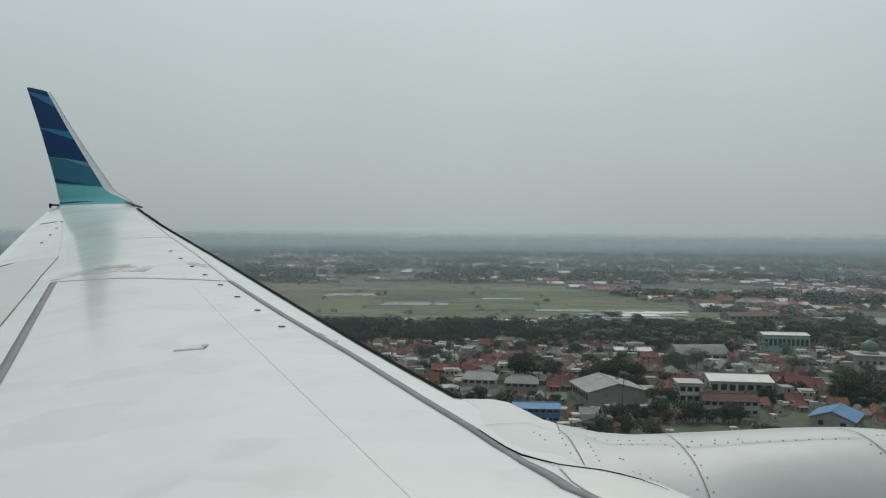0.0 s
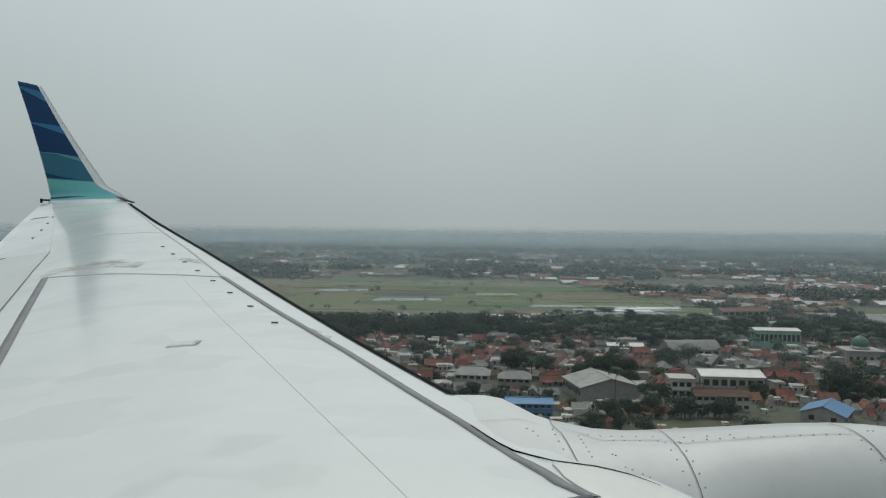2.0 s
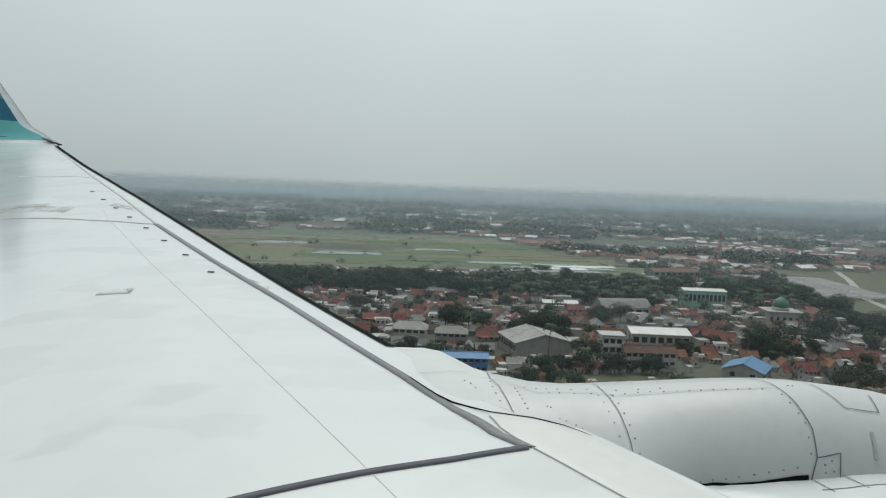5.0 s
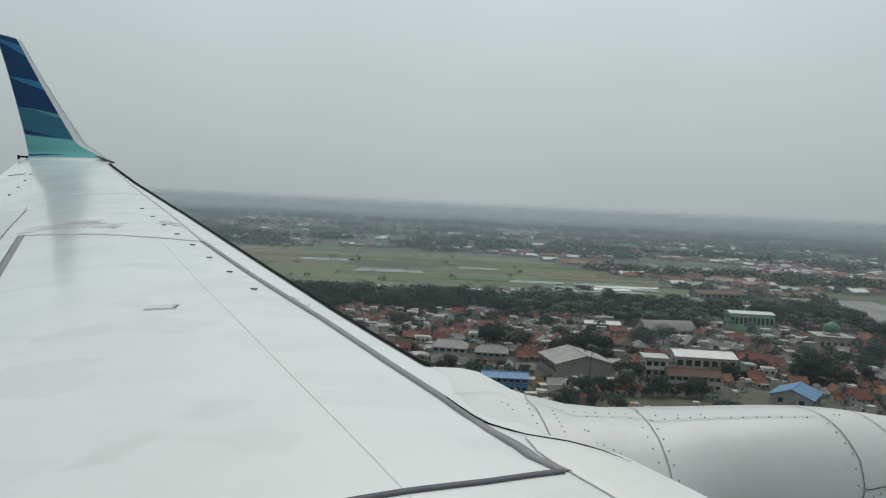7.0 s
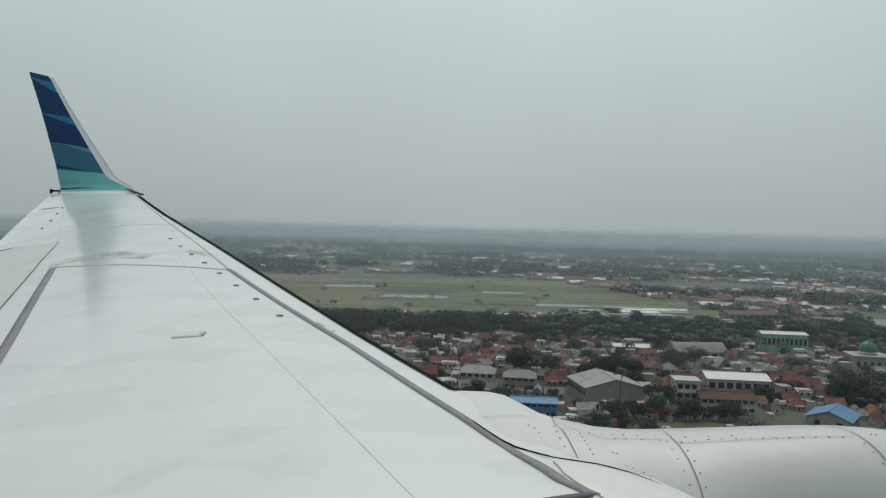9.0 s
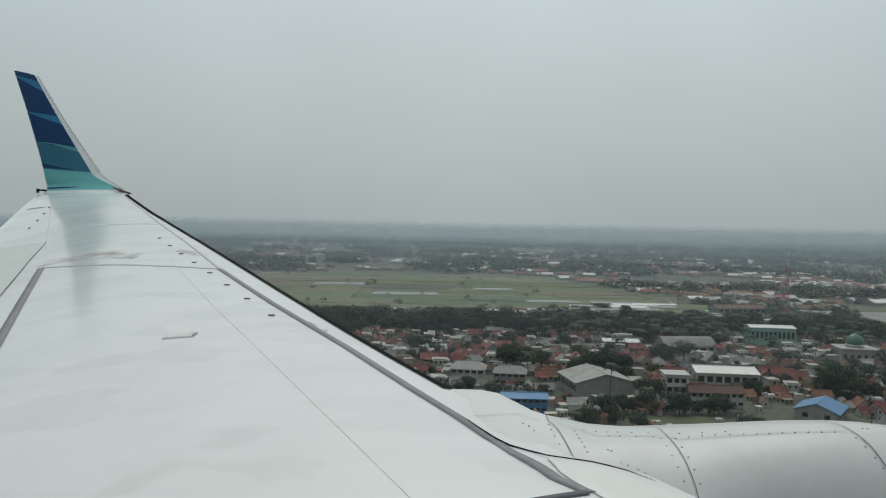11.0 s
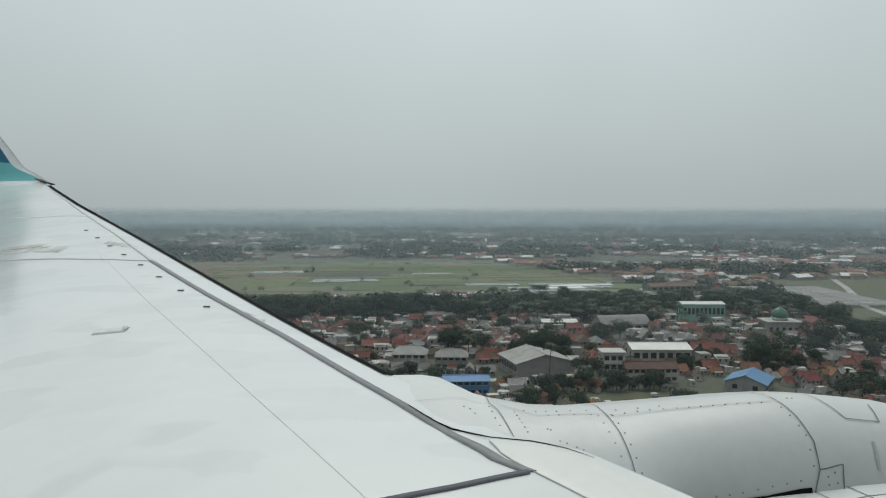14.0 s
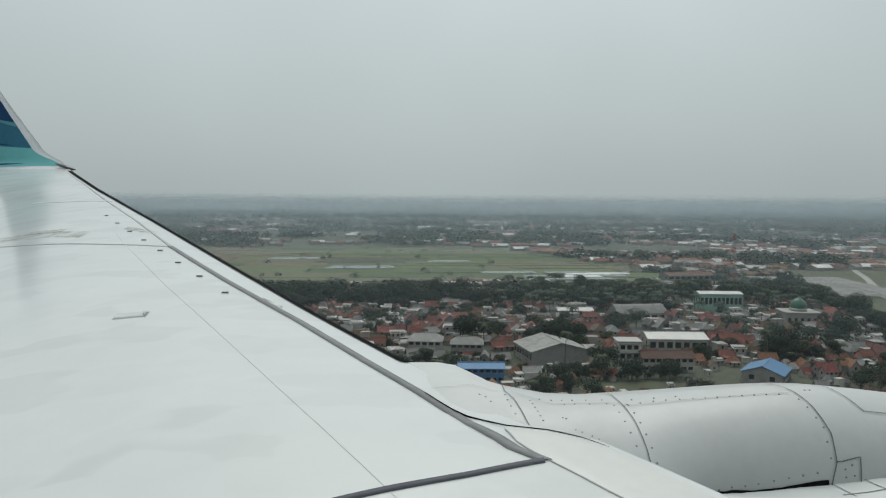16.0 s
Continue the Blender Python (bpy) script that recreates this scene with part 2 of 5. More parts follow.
COWL_ROWS = ((0.868, 0.2633, 0.48), (0.99, 0.2614, 0.4), (1.11, 0.2594, 0.355), (1.215, 0.2571, 0.335), (1.323, 0.2549, 0.33), (1.43, 0.2535, 0.325), (1.537, 0.2528, 0.32), (1.6, 0.2535, 0.32), (1.666, 0.2546, 0.32), (1.78, 0.2591, 0.32), (1.926, 0.2657, 0.32), (2.095, 0.2791, 0.31), (2.26, 0.2955, 0.3), (2.42, 0.316, 0.29), (2.6, 0.343, 0.28), (2.72, 0.375, 0.26), (2.74, 0.41, 0.24), (2.7, 0.44, 0.22))  # station, slope of the crest as seen from the window, radius


def nacelle_grid():
    """Cross-sections from the fairing on the leading edge to the intake lip, each of 33 points from inboard to outboard."""
    rows = []
    # fairing sections: inner edge, leaning handle, crest
    fair = [((0.00, 2.90, -0.730), (0.02, 3.10, -0.715), (0.040, 3.35, -0.750)),
            ((0.13, 2.65, -0.735), (0.09, 2.98, -0.650), (0.098, 3.35, -0.726)),
            ((0.23, 2.52, -0.730), (0.197, 2.91, -0.632), (0.226, 3.35, -0.727)),
            ((0.316, 2.44, -0.742), (0.258, 2.85, -0.631), (0.297, 3.28, -0.725)),
            ((0.40, 2.39, -0.770), (0.31, 2.74, -0.635), (0.361, 3.18, -0.738)),
            ((0.45, 2.30, -0.84), (0.353, 2.59, -0.630), (0.420, 3.08, -0.750)),
            ((0.50, 2.20, -0.95), (0.385, 2.46, -0.613), (0.464, 2.98, -0.743)),
            ((0.61, 2.06, -1.10), (0.50, 2.33, -0.607), (0.613, 2.88, -0.750)),
            ((0.73, 2.02, -1.30), (0.59, 2.27, -0.598), (0.725, 2.80, -0.737))]
    for a, h, s in fair:
        a, h, s = np.array(a), np.array(h), np.array(s)
        d = s + (s - h) * 0.5
        e = s + np.array([0, 0.75, -0.75])
        sec = []
        for i in range(23):
            k = i / 22
            sec.append((1 - k) ** 2 * a + 2 * k * (1 - k) * h + k * k * s)
        for i in range(1, 11):
            k = i / 10
            sec.append((1 - k) ** 2 * s + 2 * k * (1 - k) * d + k * k * e)
        rows.append(sec)
    yc = 2.65
    for x, m, r in COWL_ROWS:
        tilt = math.atan(m)
        zc = -(r + yc * math.sin(tilt)) / math.cos(tilt)
        top = 90 - math.degrees(tilt)
        sec = []
        for i in range(33):
            if i <= 22:
                ang = 205 - (205 - top) * i / 22
                if ang > 180:
                    y, z = yc - r + 0.10 * ((ang - 180) / 25) ** 2, zc - 0.75 * (ang - 180) / 25
                else:
                    y, z = yc + r * math.cos(radians(ang)), zc + r * math.sin(radians(ang))
            else:
                k = (i - 22) / 10
                ang = top - (top + 40) * k
                y, z = yc + r * math.cos(radians(ang)) + 0.75 * k, zc + r * math.sin(radians(ang)) - 0.5 * k * k
            back = 0.10 * max(0, -math.cos(radians(min(ang, 180)))) * min(1, (x - 0.8) / 0.5)
            sec.append(np.array([x - back, y, z]))
        rows.append(sec)
    return np.array(rows)


# ---- the aircraft: wing, winglet, engine ----
aircraft = new("airliner")
aircraft.location = (0, 0, H)
tagged(aircraft, "white airliner in flight, glossy wing with upturned tip", "airliner")


def wing_strip(name, line, width, mat, lift=0.004, along=1, steps=24, label="", parent=None):
    """A thin strip that follows the upper skin along a line of plan points; width runs along x (0) or y (1)."""
    pts = []
    for a, b in zip(line[:-1], line[1:]):
        for i in range(steps):
            k = i / steps
            pts.append((a[0] + (b[0] - a[0]) * k, a[1] + (b[1] - a[1]) * k))
    pts.append(line[-1])
    v = []
    for x, y in pts:
        w = width * 0.5
        for s in (-1, 1):
            px, py = (x + s * w, y) if along == 0 else (x, y + s * w)
            v.append((px, py, wing_z(px, py) + lift))
        for s in (1, -1):
            px, py = (x + s * w, y) if along == 0 else (x, y + s * w)
            v.append((px, py, wing_z(px, py) - 0.01))
    f = []
    for i in range(len(pts) - 1):
        for j in range(4):
            f.append((i * 4 + j, i * 4 + (j + 1) % 4, (i + 1) * 4 + (j + 1) % 4, (i + 1) * 4 + j))
    return finish(name, v, f, mat, parent or wing, True, label)


ys = [0.12 + i * 0.15 for i in range(102)] + [15.5]
ss = [(i / 40) ** 1.7 for i in range(41)]
v = []
for y in ys:
    xl, zl = le_point(y)
    c = chord_at(y)
    row = []
    s0 = trim_at(y) / c
    for s in reversed(ss):
        x = xl - (s0 + (1 - s0) * s) * c
        row.append((x, y, wing_z(x, y)))
    xl, zl = row[-1][0], row[-1][2]
    drop = droop_at(y)
    for s, d in ((-0.006, 0.008), (-0.009, 0.02), (-0.006, 0.036), (0.01, 0.055), (0.05, 0.075), (0.15, 0.09), (0.3, 0.095), (0.6, 0.06), (1.0, 0.006)):
        x = xl - s * c
        row.append((x, y, zl - nose_rise(y) * min(1, 3 * max(s, 0)) - d * c - drop * max(s, 0) * c))
    v += row
n_row = 41 + 9
wing = finish("wing_skin", v, grid_faces(len(ys), n_row), WING_WHITE, aircraft, True, "glossy white painted wing skin with faint grime")

# seals and seams of the skin
slat_line = [(-1.688, 5.895), (-1.325, 5.226), (-1.004, 4.645), (-0.668, 4.069), (-0.438, 3.682), (-0.246, 3.334), (-0.087, 3.046), (0.105, 2.712), (0.226, 2.478), (0.372, 2.162), (0.449, 2.076)]
wing_strip("slat_seal", slat_line, 0.043, PALE_SEALANT, 0.005, 0, 8, "dark grey sealant stripe behind the slats")
wing_strip("slat_seam", [(-5.953, 14.391), (-4.568, 11.688), (-3.519, 9.563), (-2.455, 7.443), (-1.688, 5.895)], 0.022, FAINT_SEAM, 0.003, 0, 20)
wing_strip("rear_seal", [(-3.541, 6.761), (-2.907, 5.282), (-2.39, 4.088), (-2.277, 3.82), (-1.825, 2.748)], 0.065, PALE_SEALANT, 0.005, 0, 12, "dark grey sealant stripe before the spoilers")
wing_strip("cross_seam", [(-3.541, 6.761), (-3.134, 6.504), (-2.782, 6.321), (-2.217, 6.029), (-1.811, 5.901), (-1.688, 5.895)], 0.03, FAINT_SEAM, 0.003, 1, 8)
wing_strip("outer_seam", [(-4.725, 10.289), (-4.104, 9.744), (-3.361, 9.328)], 0.04, FILLED_SEAM, 0.003, 1, 8)
wing_strip("spar_seam", [(-2.32, 6.55), (-2.077, 6.021), (-1.296, 4.447), (-0.966, 3.814), (-0.716, 3.33), (-0.366, 2.649), (-0.089, 2.114), (0.062, 1.814), (0.213, 1.514)], 0.0026, FILLED_SEAM, 0.0015, 0, 10)
wing_strip("root_seal", [(0.449, 2.076), (0.371, 2.051), (0.221, 2.0), (0.005, 1.943), (-0.154, 1.893), (-0.302, 1.848), (-0.894, 1.668)], 0.026, SEALANT, 0.005, 1, 8, "dark grey sealant stripe across the wing root")
wing_strip("spoiler_seam", [(-4.776, 9.226), (-3.797, 6.899), (-3.109, 5.216), (-2.559, 3.87)], 0.02, SEAM, 0.005, 0, 12)
wing_strip("aileron_seam", [(-4.776, 9.226), (-5.46, 9.785), (-5.839, 10.053), (-6.039, 10.133)], 0.03, FAINT_SEAM, 0.005, 1, 8)
wing_strip("aileron_gap", [(-5.839, 10.053), (-6.001, 10.068), (-6.163, 10.083)], 0.12, BLACK_RUBBER, 0.006, 1, 8)
wing_strip("hinge_seam", [(-6.767, 13.245), (-4.776, 9.226)], 0.010, FILLED_SEAM, 0.004, 0, 20)
wing_strip("tab_seam", [(-7.018, 13.495), (-7.272, 13.434)], 0.06, SEAM, 0.005, 1, 8)
for line, width in (([(-3.66, 7.02), (-3.2, 6.88), (-2.9, 6.80), (-2.6, 6.60)], 0.26), ([(-3.3, 7.08), (-2.95, 6.98), (-2.8, 6.86)], 0.14), ([(-2.36, 6.90), (-2.02, 6.60)], 0.14), ([(-0.70, 4.16), (-0.56, 3.98)], 0.05)):
    wing_strip("grime_patch", line, width, GRIME, 0.003, 1, 10, "thin brownish grime film on the skin")
# duller panels of the spoilers behind the rear spar
v, n = [], 0
edge = [(-1.85, 2.13), (-2.559, 3.87), (-3.109, 5.216), (-3.797, 6.899), (-4.776, 9.226), (-5.46, 9.785), (-5.839, 10.053)]
for a, b in zip(edge[:-1], edge[1:]):
    for i in range(8):
        x, y = a[0] + (b[0] - a[0]) * i / 8, a[1] + (b[1] - a[1]) * i / 8
        back = le_point(y)[0] - chord_at(y) * 0.995
        v += [(x + (back - x) * k / 6, y, wing_z(x + (back - x) * k / 6, y) + 0.007) for k in range(7)]
        n += 1
finish("spoiler_panel", v, grid_faces(n, 7), SPOILER_GREY, wing, True, "dull pale grey spoiler panels")
v = []
for i in range(121):
    y = 14.75 - i * (14.75 - 3.09) / 120
    xl = le_point(y)[0] - trim_at(y)
    zl = wing_z(xl, y)
    c = chord_at(y)
    band = 0.03 + 0.0035 * y
    v += [(xl - band, y, wing_z(xl - band, y) + 0.005), (xl - 0.012, y, wing_z(xl - 0.012, y) + 0.006), (xl + 0.012 * c, y, zl - 0.012 * c), (xl + 0.012 * c, y, zl - 0.04 * c)]
finish("leading_edge_seal", v, grid_faces(121, 4), BLACK_RUBBER, wing, True, "black rubber seal along the leading edge")
# hinge brackets in a row
def disc_data(r, h, n=8, sx=1.0):
    v = [(r * sx * math.cos(6.2832 * i / n), r * math.sin(6.2832 * i / n), z) for z in (-0.004, h) for i in range(n)]
    return v, [tuple(range(n, 2 * n))] + [(i, (i + 1) % n, n + (i + 1) % n, n + i) for i in range(n)]


first = None
for x, y in ((-2.873, 7.841), (-2.543, 7.21), (-2.252, 6.675), (-1.979, 6.187), (-1.702, 5.689), (-1.437, 5.201), (-1.18, 4.74), (-0.925, 4.281)):
    m = Matrix.Translation((x, y, wing_z(x, y)))
    if first is None:
        vv, ff = box_data(-0.018, 0.018, -0.008, 0.008, -0.01, 0.007)
        first = finish("vortex_generator", vv, ff, FASTENER, wing)
        first.matrix_basis = m
    else:
        share(first, "vortex_generator", wing, m)
first = None
for x, y in ((-6.872, 13.411), (-6.606, 12.722), (-6.376, 12.084), (-6.184, 11.473)):
    m = Matrix.Translation((x, y, wing_z(x, y)))
    if first is None:
        vv, ff = box_data(-0.014, 0.014, -0.03, 0.03, -0.01, 0.008)
        first = finish("hinge_bracket", vv, ff, FASTENER, wing)
        first.matrix_basis = m
    else:
        share(first, "hinge_bracket", wing, m)
wing_strip("placard", [(-1.375, 3.832), (-1.22, 3.838)], 0.085, PLACARD, 0.003, 1, 6, "worn grey placard on the skin")
v = [(x, y, wing_z(x, y) + 0.008) for x, y in ((-1.252, 3.872), (-1.222, 3.802), (-1.222, 3.874))]
finish("placard_tab", v, [(0, 1, 2)], FAINT_SEAM, wing)

# ---- winglet ----
W_LE = [(-6.29, 15.42, 0.57), (-6.596, 15.60, 0.766), (-6.922, 15.72, 0.936), (-7.138, 15.80, 1.179), (-7.57, 15.95, 1.707), (-8.079, 16.12, 2.369), (-8.56, 16.31, 3.03), (-8.654, 16.35, 3.128)]
W_TE = [(-8.06, 15.44, 0.50), (-8.131, 15.75, 0.689), (-8.185, 15.78, 0.86), (-8.26, 15.83, 1.10), (-8.50, 15.97, 1.72), (-8.80, 16.14, 2.45), (-9.15, 16.37, 3.17), (-9.178, 16.40, 3.232)]


def along_line(pts, k):
    k = min(max(k, 0), 0.9999) * (len(pts) - 1)
    i = int(k)
    a, b = Vector(pts[i]), Vector(pts[i + 1])
    p0, p3 = Vector(pts[max(i - 1, 0)]), Vector(pts[min(i + 2, len(pts) - 1)])
    t = k - i
    return 0.5 * (2 * a + (b - p0) * t + (2 * p0 - 5 * a + 4 * b - p3) * t * t + (3 * a - p0 - 3 * b + p3) * t ** 3)


def winglet_point(u, k, out=0.0):
    """u from the trailing to the leading edge, k from the root up; out: metres off the inner face."""
    p = along_line(W_TE, k).lerp(along_line(W_LE, k), u)
    return p + Vector((0, -1, 0.25)) * (out + 0.035 * math.sin(math.pi * min(u * 1.0, 1)) * (1 - 0.5 * k))


NU, NK = 14, 36
v = [winglet_point(i / (NU - 1), j / (NK - 1)) for j in range(NK) for i in range(NU)]
v += [winglet_point(i / (NU - 1), j / (NK - 1)) + Vector((0, (0.02 + 0.13 * math.sin(math.pi * (i / (NU - 1)) ** 0.7)) * (1 - 0.5 * j / NK), -0.03)) for j in range(NK) for i in range(NU)]
f = grid_faces(NK, NU)
o = NU * NK
f += [tuple(o + q for q in face[::-1]) for face in f]
for j in range(NK - 1):
    f += [(j * NU, (j + 1) * NU, o + (j + 1) * NU, o + j * NU), (j * NU + NU - 1, o + j * NU + NU - 1, o + (j + 1) * NU + NU - 1, (j + 1) * NU + NU - 1)]
for i in range(NU - 1):
    f.append(((NK - 1) * NU + i, (NK - 1) * NU + i + 1, o + (NK - 1) * NU + i + 1, o + (NK - 1) * NU + i))
winglet = finish("winglet", v, f, BARE_METAL, aircraft, True, "upswept winglet with pale grey leading edge")


def stripe(name, lower, upper, mat, lift, u0=0.012, u1=0.84, flare=0.0):
    """A band of paint between two lines of (share of chord, height share); flare: how far it widens forward at its foot."""
    def at(line, u):
        for (a, ka), (b, kb) in zip(line[:-1], line[1:]):
            if u <= b:
                return ka + (kb - ka) * (u - a) / (b - a)
        return line[-1][1]
    v = []
    n = 16
    for i in range(n):
        u = u0 + (u1 - u0) * i / (n - 1)
        for j in range(9):
            ka, kb = at(lower, u), at(upper, u)
            k = ka + (max(kb, ka + 1e-4) - ka) * j / 8
            v.append(winglet_point(min(u * (1 + flare * (1 - j / 8) ** 1.5), 0.985), k, lift))
    return finish(name, v, grid_faces(n, 9), mat, winglet, True)


stripe("livery_band", [(0, 0.085), (1, 0.075)], [(0, 0.425), (1, 0.34)], MINT, 0.003, flare=0.15)["label"] = "turquoise paint band at the winglet root"
stripe("livery_band", [(0, 0.425), (1, 0.34)], [(0, 0.558), (1, 0.52)], TEAL, 0.003)
stripe("livery_band", [(0, 0.558), (1, 0.52)], [(0, 1.0), (1, 1.0)], NAVY, 0.003)
stripe("livery_streak", [(0, 0.432), (0.55, 0.395), (1, 0.345)], [(0, 0.46), (0.55, 0.398), (1, 0.346)], NAVY, 0.006, u1=0.56)
stripe("livery_streak", [(0, 0.557), (0.4, 0.545), (1, 0.495)], [(0, 0.559), (0.4, 0.551), (1, 0.525)], LIGHT_TEAL, 0.006)
stripe("livery_streak", [(0, 0.683), (1, 0.635)], [(0, 0.687), (1, 0.678)], BLUE, 0.006)
stripe("livery_streak", [(0, 0.833), (1, 0.775)], [(0, 0.845), (1, 0.835)], BLUE, 0.006)
stripe("livery_streak", [(0, 0.105), (0.5, 0.118)], [(0, 0.15), (0.5, 0.121)], NAVY, 0.006, u1=0.5)
# lamps and fairings at the tip
def pod(name, c, size, mat, parent, turn=0, tilt=0):
    bm = bmesh.new()
    bmesh.ops.create_uvsphere(bm, u_segments=16, v_segments=10, radius=1)
    for p in bm.verts:
        p.co.x *= size[0] * (1.0 if p.co.x > 0 else 1.5)
        p.co.y *= size[1]
        p.co.z *= size[2]
    bmesh.ops.transform(bm, matrix=pose(*c, 0, tilt, turn), verts=bm.verts)
    ob = part(name, bm, mat, parent)
    ob.data.shade_smooth()
    return ob


pod("position_lamp", (-6.36, 15.36, 0.628), (0.20, 0.075, 0.036), LENS, winglet, -20, 15)
box_part("static_wick_base", -8.22, -8.06, 15.55, 15.60, 0.60, 0.635, BLACK_RUBBER, winglet)
box_part("static_wick", -8.25, -8.21, 15.56, 15.59, 0.56, 0.65, BLACK_RUBBER, winglet)

# ---- engine nacelle with its fairing ----
G = nacelle_grid()
NX, NV = G.shape[0], G.shape[1]


def nac(u, w, lift=0.0):
    if u > 8 and w < 22:  # w counts round a section of 0.6 m radius: carry it over to the true one, along the line of sight
        k = min(max(u - 9, 0), len(COWL_ROWS) - 1.001)
        (_, ma, ra), (_, mb, rb) = COWL_ROWS[int(k)], COWL_ROWS[int(k) + 1]
        m, r = ma + (mb - ma) * (k - int(k)), ra + (rb - ra) * (k - int(k))
        r = 0.6 + (r - 0.6) * min(1, u - 8)
        tilt = math.atan(m)
        top = 90 - math.degrees(tilt)
        ang = radians(205 - (205 - top) * w / 22)
        slope = (-(0.6 + 2.65 * math.sin(tilt)) / math.cos(tilt) + 0.6 * math.sin(ang)) / (2.65 + 0.6 * math.cos(ang))
        zc = -(r + 2.65 * math.sin(tilt)) / math.cos(tilt)
        q = (slope * 2.65 - zc) / (r * math.hypot(1, slope))
        old, ang = ang, math.pi - math.asin(min(1, max(-1, q))) + math.atan(slope)
        w = (205 - math.degrees(ang)) / (205 - top) * 22
        x = COWL_ROWS[int(k)][0] + (COWL_ROWS[int(k) + 1][0] - COWL_ROWS[int(k)][0]) * (k - int(k))
        ease = 0.10 * min(1, (x - 0.8) / 0.5)
        x = (x - ease * max(0, -math.cos(old))) * (2.65 + r * math.cos(ang)) / (2.65 + 0.6 * math.cos(old)) + ease * max(0, -math.cos(ang))
        if u >= 9:
            for n, (a, b) in enumerate(zip(COWL_ROWS[:-3], COWL_ROWS[1:-2])):
                if a[0] <= x <= b[0]:
                    u = 9 + n + (x - a[0]) / (b[0] - a[0])
    i, j = min(int(u), NX - 2), min(int(w), NV - 2)
    a, b = u - i, w - j
    p = G[i, j] * (1 - a) * (1 - b) + G[i + 1, j] * a * (1 - b) + G[i, j + 1] * (1 - a) * b + G[i + 1, j + 1] * a * b
    du = G[i + 1, j] - G[i, j]
    dv = G[i, j + 1] - G[i, j]
    nrm = np.cross(dv, du)
    nrm = nrm / (np.linalg.norm(nrm) + 1e-9)
    if nrm[2] < -0.3 or (abs(nrm[2]) <= 0.3 and nrm[1] > 0 and w < 20):
        nrm = -nrm
    return p + nrm * lift


engine = finish("engine_cowl", [p for row in G[6:] for p in row], grid_faces(NX - 6, NV), COWL_WHITE, aircraft, True, "white engine cowl with rows of dark fasteners")
finish("strut_fairing", [p for row in G[:7] for p in row], grid_faces(7, NV), FAIRING_WHITE, engine, True, "smooth white fairing over the engine strut")


# underside of the cowl, and the dark intake
v = []
for row in G[8:]:
    a, b = row[0], row[-1]
    mid = (a + b) / 2
    for i in range(11):
        k = math.pi * i / 10
        v.append(mid + (a - mid) * math.cos(k) + np.array([0, 0, -0.85 * math.sin(k)]))
finish("cowl_belly", v, grid_faces(NX - 8, 11), COWL_WHITE, engine, True)
v = [p - np.array([0.25, 0, 0]) for p in G[-1]] + [p - np.array([0.25, 0, 0]) for p in v[-11:][::-1]]
finish("intake_fan", v, [tuple(range(len(v)))], BLACK_RUBBER, engine)


def cowl_line(name, pts, width, mat, lift=0.004, steps=12):
    line = []
    for a, b in zip(pts[:-1], pts[1:]):
        line += [(a[0] + (b[0] - a[0]) * i / steps, a[1] + (b[1] - a[1]) * i / steps) for i in range(steps)]
    line.append(pts[-1])
    p = [nac(u, w, lift) for u, w in line]
    v = []
    for i, q in enumerate(p):
        d = p[min(i + 1, len(p) - 1)] - p[max(i - 1, 0)]
        d = d / (np.linalg.norm(d) + 1e-9)
        up = nac(*line[i], lift + 0.05) - q
        s = np.cross(d, up)
        s = s / (np.linalg.norm(s) + 1e-9) * width * 0.5
        v += [q - s, q + s]
    return finish(name, v, grid_faces(len(p), 2), mat, engine, True)


cowl_line("cowl_seam", [(5.9, 24), (5.99, 16.5), (6.16, 14.83), (6.26, 12.37), (6.35, 9.89), (6.4, 5)], 0.003, SEAM)
cowl_line("cowl_seam", [(8.74, 24), (8.80, 19.36), (8.93, 16.23), (8.97, 14.18), (8.97, 12.91), (8.96, 10)], 0.0032, SEAM)
cowl_line("cowl_seam", [(14.45, 24), (14.62, 19.52), (14.87, 16.81), (14.98, 14.63), (14.80, 12.79), (14.52, 11.83), (14.40, 11.4)], 0.004, SEAM)
cowl_line("cowl_seam", [(7.22, 16.16), (7.53, 16.71), (8.59, 18.27), (11.07, 18.72), (14.14, 18.83), (14.5, 18.85)], 0.003, FAINT_SEAM)
cowl_line("cowl_seam", [(0.3, 3.0), (2.45, 7.02), (4.5, 12.5), (6.15, 16.94), (7.22, 16.16)], 0.003, FAINT_SEAM)
cowl_line("cowl_seam", [(16.9, 22), (17.0, 19.53), (17.36, 16.71), (18.39, 16.69), (18.6, 19)], 0.004, SEAM)
cowl_line("latch_panel_seam", [(14.80, 12.80), (16.05, 13.16), (15.62, 11.75)], 0.004, SEAM)
cowl_line("cowl_gap", [(10.6, 11.1), (11.26, 11.15), (12.87, 11.25), (14.36, 11.59)], 0.02, BLACK_RUBBER)
cowl_line("cowl_marking", [(17.80, 14.88), (17.55, 13.0)], 0.012, FAINT_SEAM)
